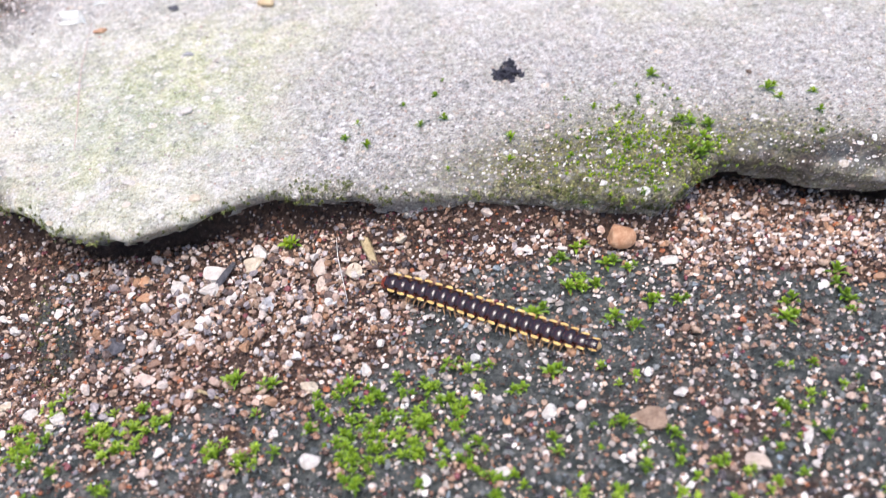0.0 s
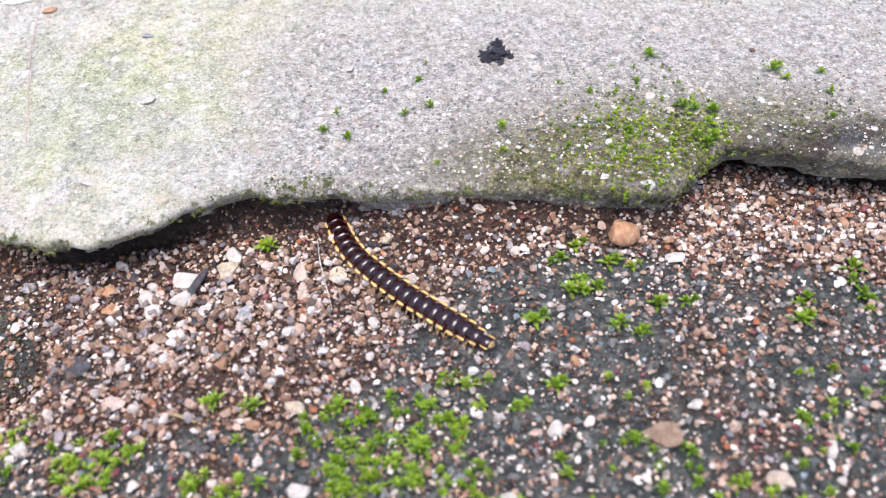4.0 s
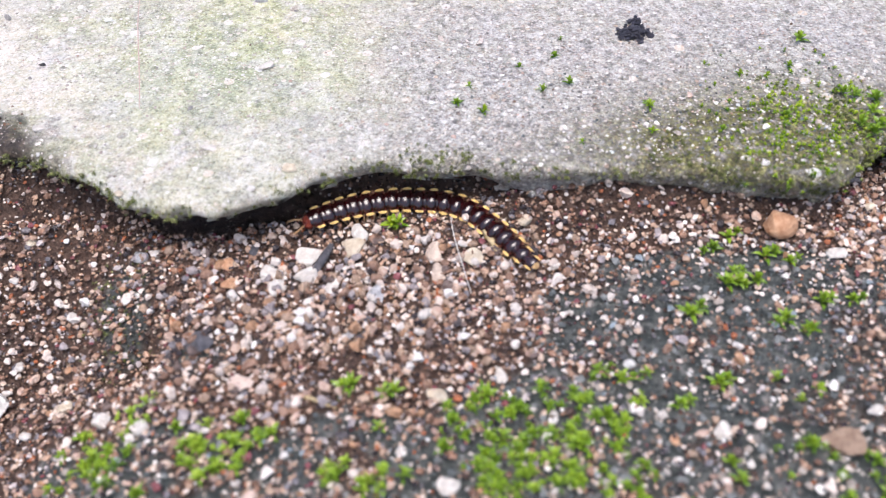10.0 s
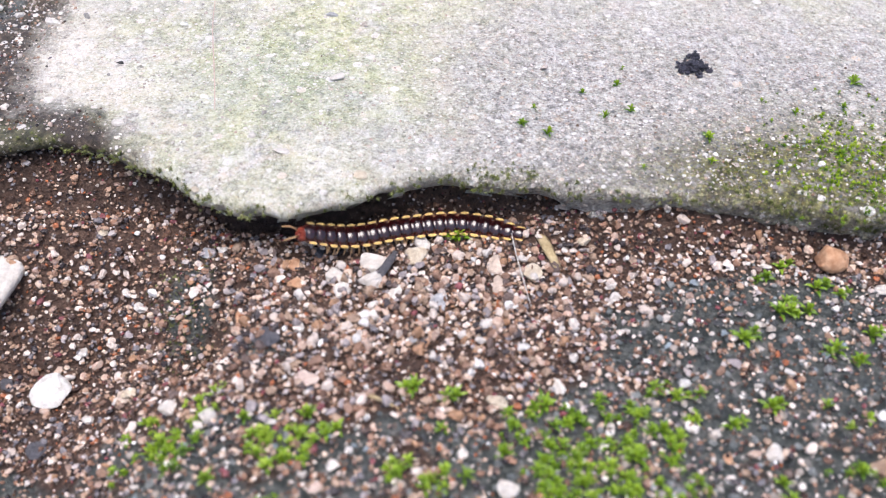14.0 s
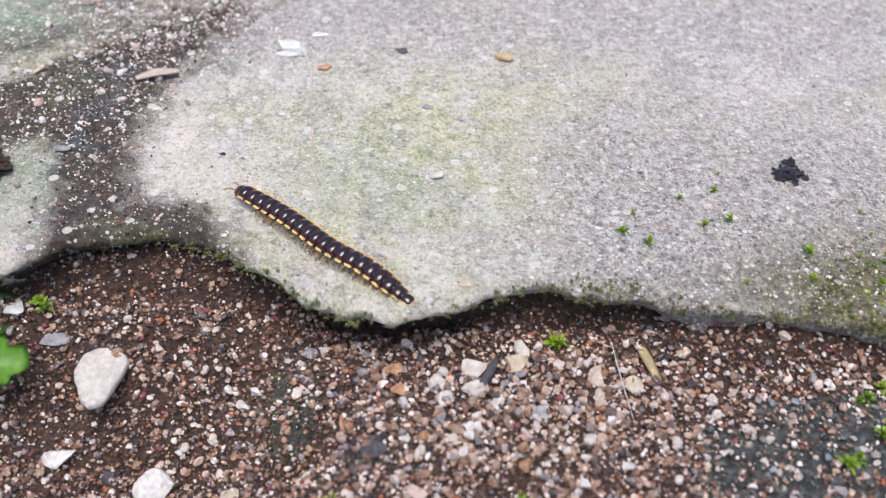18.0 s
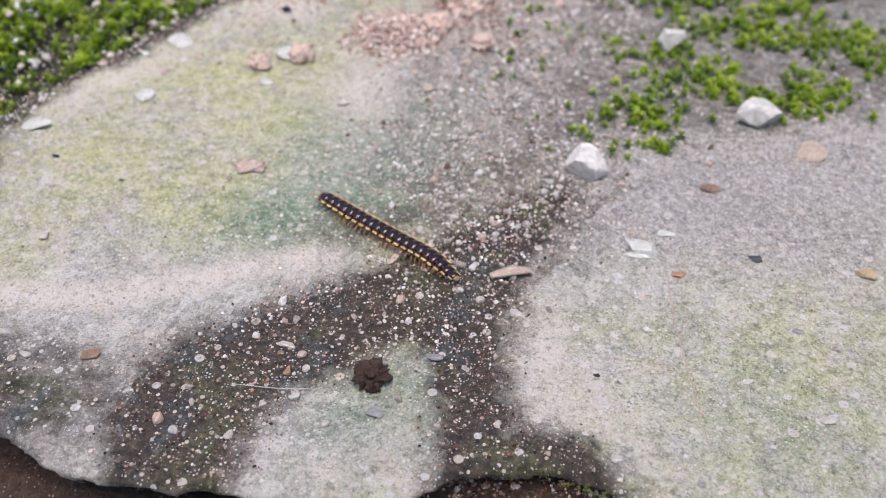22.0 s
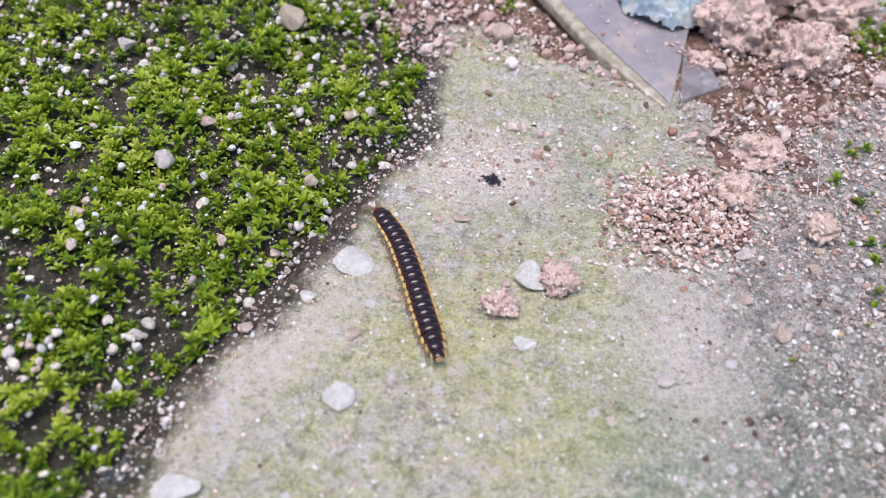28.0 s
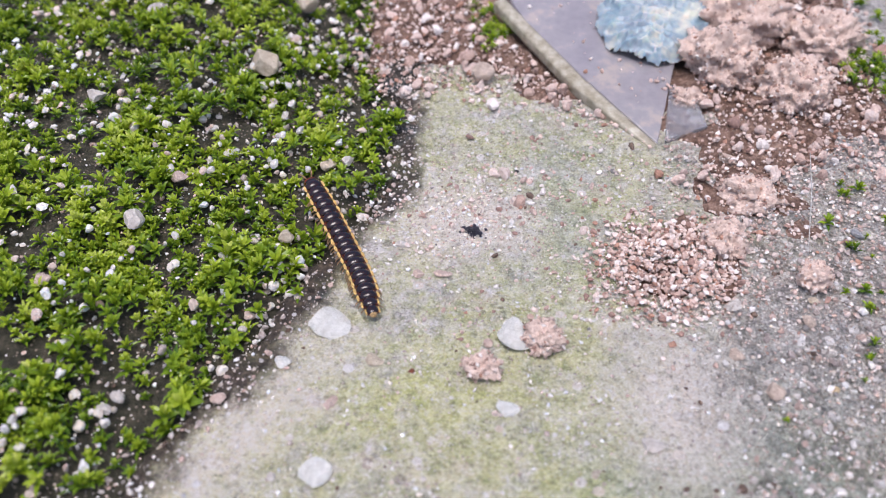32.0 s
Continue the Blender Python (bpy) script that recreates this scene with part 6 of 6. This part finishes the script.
crawls(6, (1.1, 11.1, -4.5), (3.7, 6.7, -4.5), (7.1, 2.4, -4.5), (10.6, -1.4, -4.5), (14.1, -4.6, -4.5))
crawls(7, (-2.9, 10.5, -4.5), (1.2, 9.2, -4.5), (5.0, 5.9, -4.5), (8.6, 1.4, -4.5), (12.2, -3.6, -4.5))
crawls(8, (-6.9, 11.2, -4.5), (-2.6, 9.9, -4.5), (2.2, 8.3, -4.5), (6.2, 4.2, -4.5), (9.7, -0.6, -4.5))
crawls(9, (-8.7, 11.3, -4.5), (-4.1, 10.4, -4.5), (0.4, 9.3, -4.5), (4.7, 6.3, -4.5), (8.0, 1.2, -4.5))
crawls(10, (-10.9, 8.7, -4.5), (-7.3, 10.1, -4.5), (-2.9, 10.6, -4.5), (2.1, 9.2, -4.5), (7.2, 2.8, -4.5))
crawls(11, (-13.8, 8.0, -4.5), (-9.0, 8.7, -4.5), (-4.2, 9.8, -4.5), (0.8, 9.4, -4.5), (5.3, 6.0, -4.5))
crawls(12, (-15.3, 7.3, -4.5), (-10.6, 8.0, -4.5), (-5.9, 9.6, -4.5), (-1.0, 9.9, -4.5), (4.2, 7.6, -4.5))
crawls(13, (-16.0, 8.0, -3.6), (-11.8, 8.2, -4.3), (-7.0, 9.0, -4.5), (-1.7, 9.6, -4.5), (3.6, 8.0, -4.5))
crawls(14.3, (-16.7, 4.8, -1.6), (-13.4, 6.5, -3.7), (-9.3, 8.2, -4.3), (-4.4, 9.2, -4.5), (0.8, 8.4, -4.5))
crawls(14.9, (-17.6, 7.0, 1.3), (-15.0, 5.8, -0.6), (-11.2, 6.8, -2.8), (-6.4, 8.3, -4.0), (-0.9, 8.7, -4.4))
crawls(15.5, (-19.1, 10.6, 1.3), (-15.9, 7.0, 1.1), (-12.1, 6.2, -0.6), (-7.3, 7.6, -2.8), (-1.8, 8.2, -4.0))
crawls(16, (-22.3, 11.2, 1.3), (-17.8, 8.3, 1.3), (-13.4, 6.6, 0.5), (-9.7, 6.8, -1.5), (-5.3, 6.1, -3.4))
crawls(17, (-26.2, 12.5, 1.3), (-21.4, 9.6, 1.3), (-17.1, 7.3, 1.2), (-13.4, 6.1, 0.2), (-10.1, 5.1, -1.2))
crawls(18, (-32.9, 18.7, 1.3), (-28.3, 15.6, 1.3), (-24.3, 12.3, 1.3), (-20.6, 10.1, 1.1), (-16.8, 7.4, 0.2))
crawls(19, (-41.5, 26.4, 1.3), (-37.8, 23.2, 1.3), (-33.8, 19.8, 1.3), (-29.9, 16.5, 1.3), (-26.4, 12.8, 1.3))
crawls(20, (-48.3, 36.9, 1.3), (-45.0, 31.8, 1.3), (-41.8, 27.3, 1.3), (-38.6, 23.5, 1.3), (-35.3, 19.7, 1.3))
crawls(21, (-59.5, 39.8, 1.3), (-54.8, 37.8, 1.3), (-50.7, 35.3, 1.3), (-46.7, 32.2, 1.3), (-43.6, 28.3, 1.3))
crawls(22, (-68.3, 45.2, 1.3), (-63.7, 42.5, 1.3), (-59.1, 40.0, 1.3), (-55.3, 38.0, 1.3), (-51.8, 35.1, 1.3))
crawls(23, (-76.4, 53.0, 1.3), (-72.4, 49.0, 1.3), (-68.5, 45.7, 1.3), (-65.3, 43.4, 1.3), (-61.8, 40.7, 1.3))
crawls(24, (-82.1, 58.7, 1.3), (-79.1, 54.5, 1.3), (-76.0, 51.9, 1.3), (-72.8, 49.5, 1.3), (-70.2, 46.6, 1.3))
crawls(25, (-88.5, 65.8, 1.3), (-85.0, 62.9, 1.3), (-81.9, 59.6, 1.3), (-79.5, 56.7, 1.3), (-77.5, 53.1, 1.3))
crawls(25.5, (-93.0, 68.3, 1.3), (-89.4, 66.0, 1.3), (-86.0, 63.4, 1.3), (-83.1, 60.5, 1.3), (-80.7, 56.9, 1.3))
crawls(27.5, (-94.5, 79.3, 1.3), (-93.0, 75.1, 1.3), (-91.3, 70.9, 1.3), (-89.8, 67.0, 1.3), (-88.3, 63.4, 1.3))
crawls(28, (-96.6, 82.2, 1.5), (-94.7, 79.2, 1.3), (-93.0, 74.9, 1.3), (-91.6, 70.8, 1.3), (-90.1, 66.4, 1.3))
crawls(29, (-100.1, 87.7, 2.2), (-98.1, 83.9, 1.6), (-96.1, 80.1, 1.3), (-94.0, 76.2, 1.3), (-92.2, 72.4, 1.3))
crawls(30, (-102.2, 91.2, 2.7), (-99.9, 88.0, 2.0), (-98.0, 84.7, 1.3), (-96.0, 80.9, 1.3), (-94.4, 77.3, 1.3))
crawls(31, (-102.3, 92.0, 2.7), (-100.1, 88.6, 2.0), (-97.9, 85.3, 1.3), (-95.9, 81.6, 1.3), (-94.4, 77.5, 1.3))
crawls(32, (-102.2, 92.3, 2.7), (-100.2, 89.0, 2.0), (-98.3, 85.7, 1.3), (-96.4, 81.9, 1.3), (-94.9, 77.8, 1.3))


def body_at(t):
    """Middle line at any time, gliding between the known ones."""
    times_ = np.array([c[0] for c in CRAWL])
    k = int(np.clip(np.searchsorted(times_, t) - 1, 0, len(CRAWL) - 2))
    (t1, p1), (t2, p2) = CRAWL[k], CRAWL[k + 1]
    t0, p0 = CRAWL[k - 1] if k else (t1 - 1, p1)
    t3, p3 = CRAWL[k + 2] if k + 2 < len(CRAWL) else (t2 + 1, p2)
    h, u = t2 - t1, (t - t1) / (t2 - t1)
    m1, m2 = (p2 - p0) / (t2 - t0) * h, (p3 - p1) / (t3 - t1) * h
    return (2 * u**3 - 3 * u**2 + 1) * p1 + (u**3 - 2 * u**2 + u) * m1 + (-2 * u**3 + 3 * u**2) * p2 + (u**3 - u**2) * m2


def along(points, n):
    """n places at even steps on a smooth curve through the points, and the steps' headings."""
    ext = np.vstack([2 * points[0] - points[1], points, 2 * points[-1] - points[-2]])
    fine = []
    for k in range(1, len(ext) - 2):
        for u in np.linspace(0, 1, 16, endpoint=False):
            a, b, c, d = ext[k - 1 : k + 3]
            fine.append(0.5 * (2 * b + (c - a) * u + (2 * a - 5 * b + 4 * c - d) * u**2 + (3 * b - a - 3 * c + d) * u**3))
    fine = np.array(fine + [points[-1]])
    s = np.r_[0, np.cumsum(np.linalg.norm(np.diff(fine, axis=0), axis=1))]
    want = np.linspace(0.01, 0.985, n) * s[-1]
    return np.stack([np.interp(want, s, fine[:, k]) for k in range(3)], 1)


def facing(place, ahead, lean=0.0):
    """The pose of a ring at a place, its back leaning by some degrees towards the open sand."""
    x = Vector(ahead).normalized()
    y = Vector((0, -math.sin(radians(lean)), math.cos(radians(lean)))).cross(x).normalized()
    z = x.cross(y)
    m = Matrix((x, y, z)).transposed().to_4x4()
    m.translation = Vector(place) * U
    return m


def motions():
    times_ = np.arange(0, 32.01, 0.25)
    centre, rows = [], [[] for _ in range(RINGS + 2)]
    gone, last = [], None
    for t in times_:
        lean = float(np.interp(t, [0, 6, 7.5, 13, 16, 17.5], [14, 14, 28, 30, 12, 0]))
        p = along(body_at(t), RINGS) + np.array((0, 0.25, -0.25))
        mid = p.mean(0)
        gone.append(0 if last is None else gone[-1] + np.linalg.norm(mid - last))
        last = mid
        centre.append((t, Matrix.Translation(Vector(mid) * U)))
        q = p - mid
        for i in range(RINGS):
            ahead = q[max(i - 1, 0)] - q[min(i + 1, RINGS - 1)]
            rows[i].append((t, facing(q[i], ahead, lean)))
        ahead = q[0] - q[1]
        ahead /= np.linalg.norm(ahead)
        rows[RINGS].append((t, facing(q[0] + 0.62 * ahead + np.array((0, 0, -0.12)), ahead, lean)))
        back = q[-2] - q[-1]
        back /= np.linalg.norm(back)
        rows[RINGS + 1].append((t, facing(q[-1] - 0.55 * back, back, lean)))
    walk(millipede, centre)
    for ob, r in zip(SEGMENTS + [head, tail], rows):
        walk(ob, r)
    for seg in SEGMENTS:
        seg.scale = (1.12, seg["taper"], seg["taper"])
    for leg, i, side, fore in LEGS:
        steps = []
        for k, t in enumerate(times_):
            swing = 24 * math.sin(2 * math.pi * (gone[k] / 9.0 - i / 6.5) + (0.8 if fore > 0 else 0) + (0.9 if side > 0 else 0))
            steps.append((t, pose(fore * U, side * 0.42 * U, -0.42 * U, 0, 0, swing)))
        walk(leg, steps)


motions()
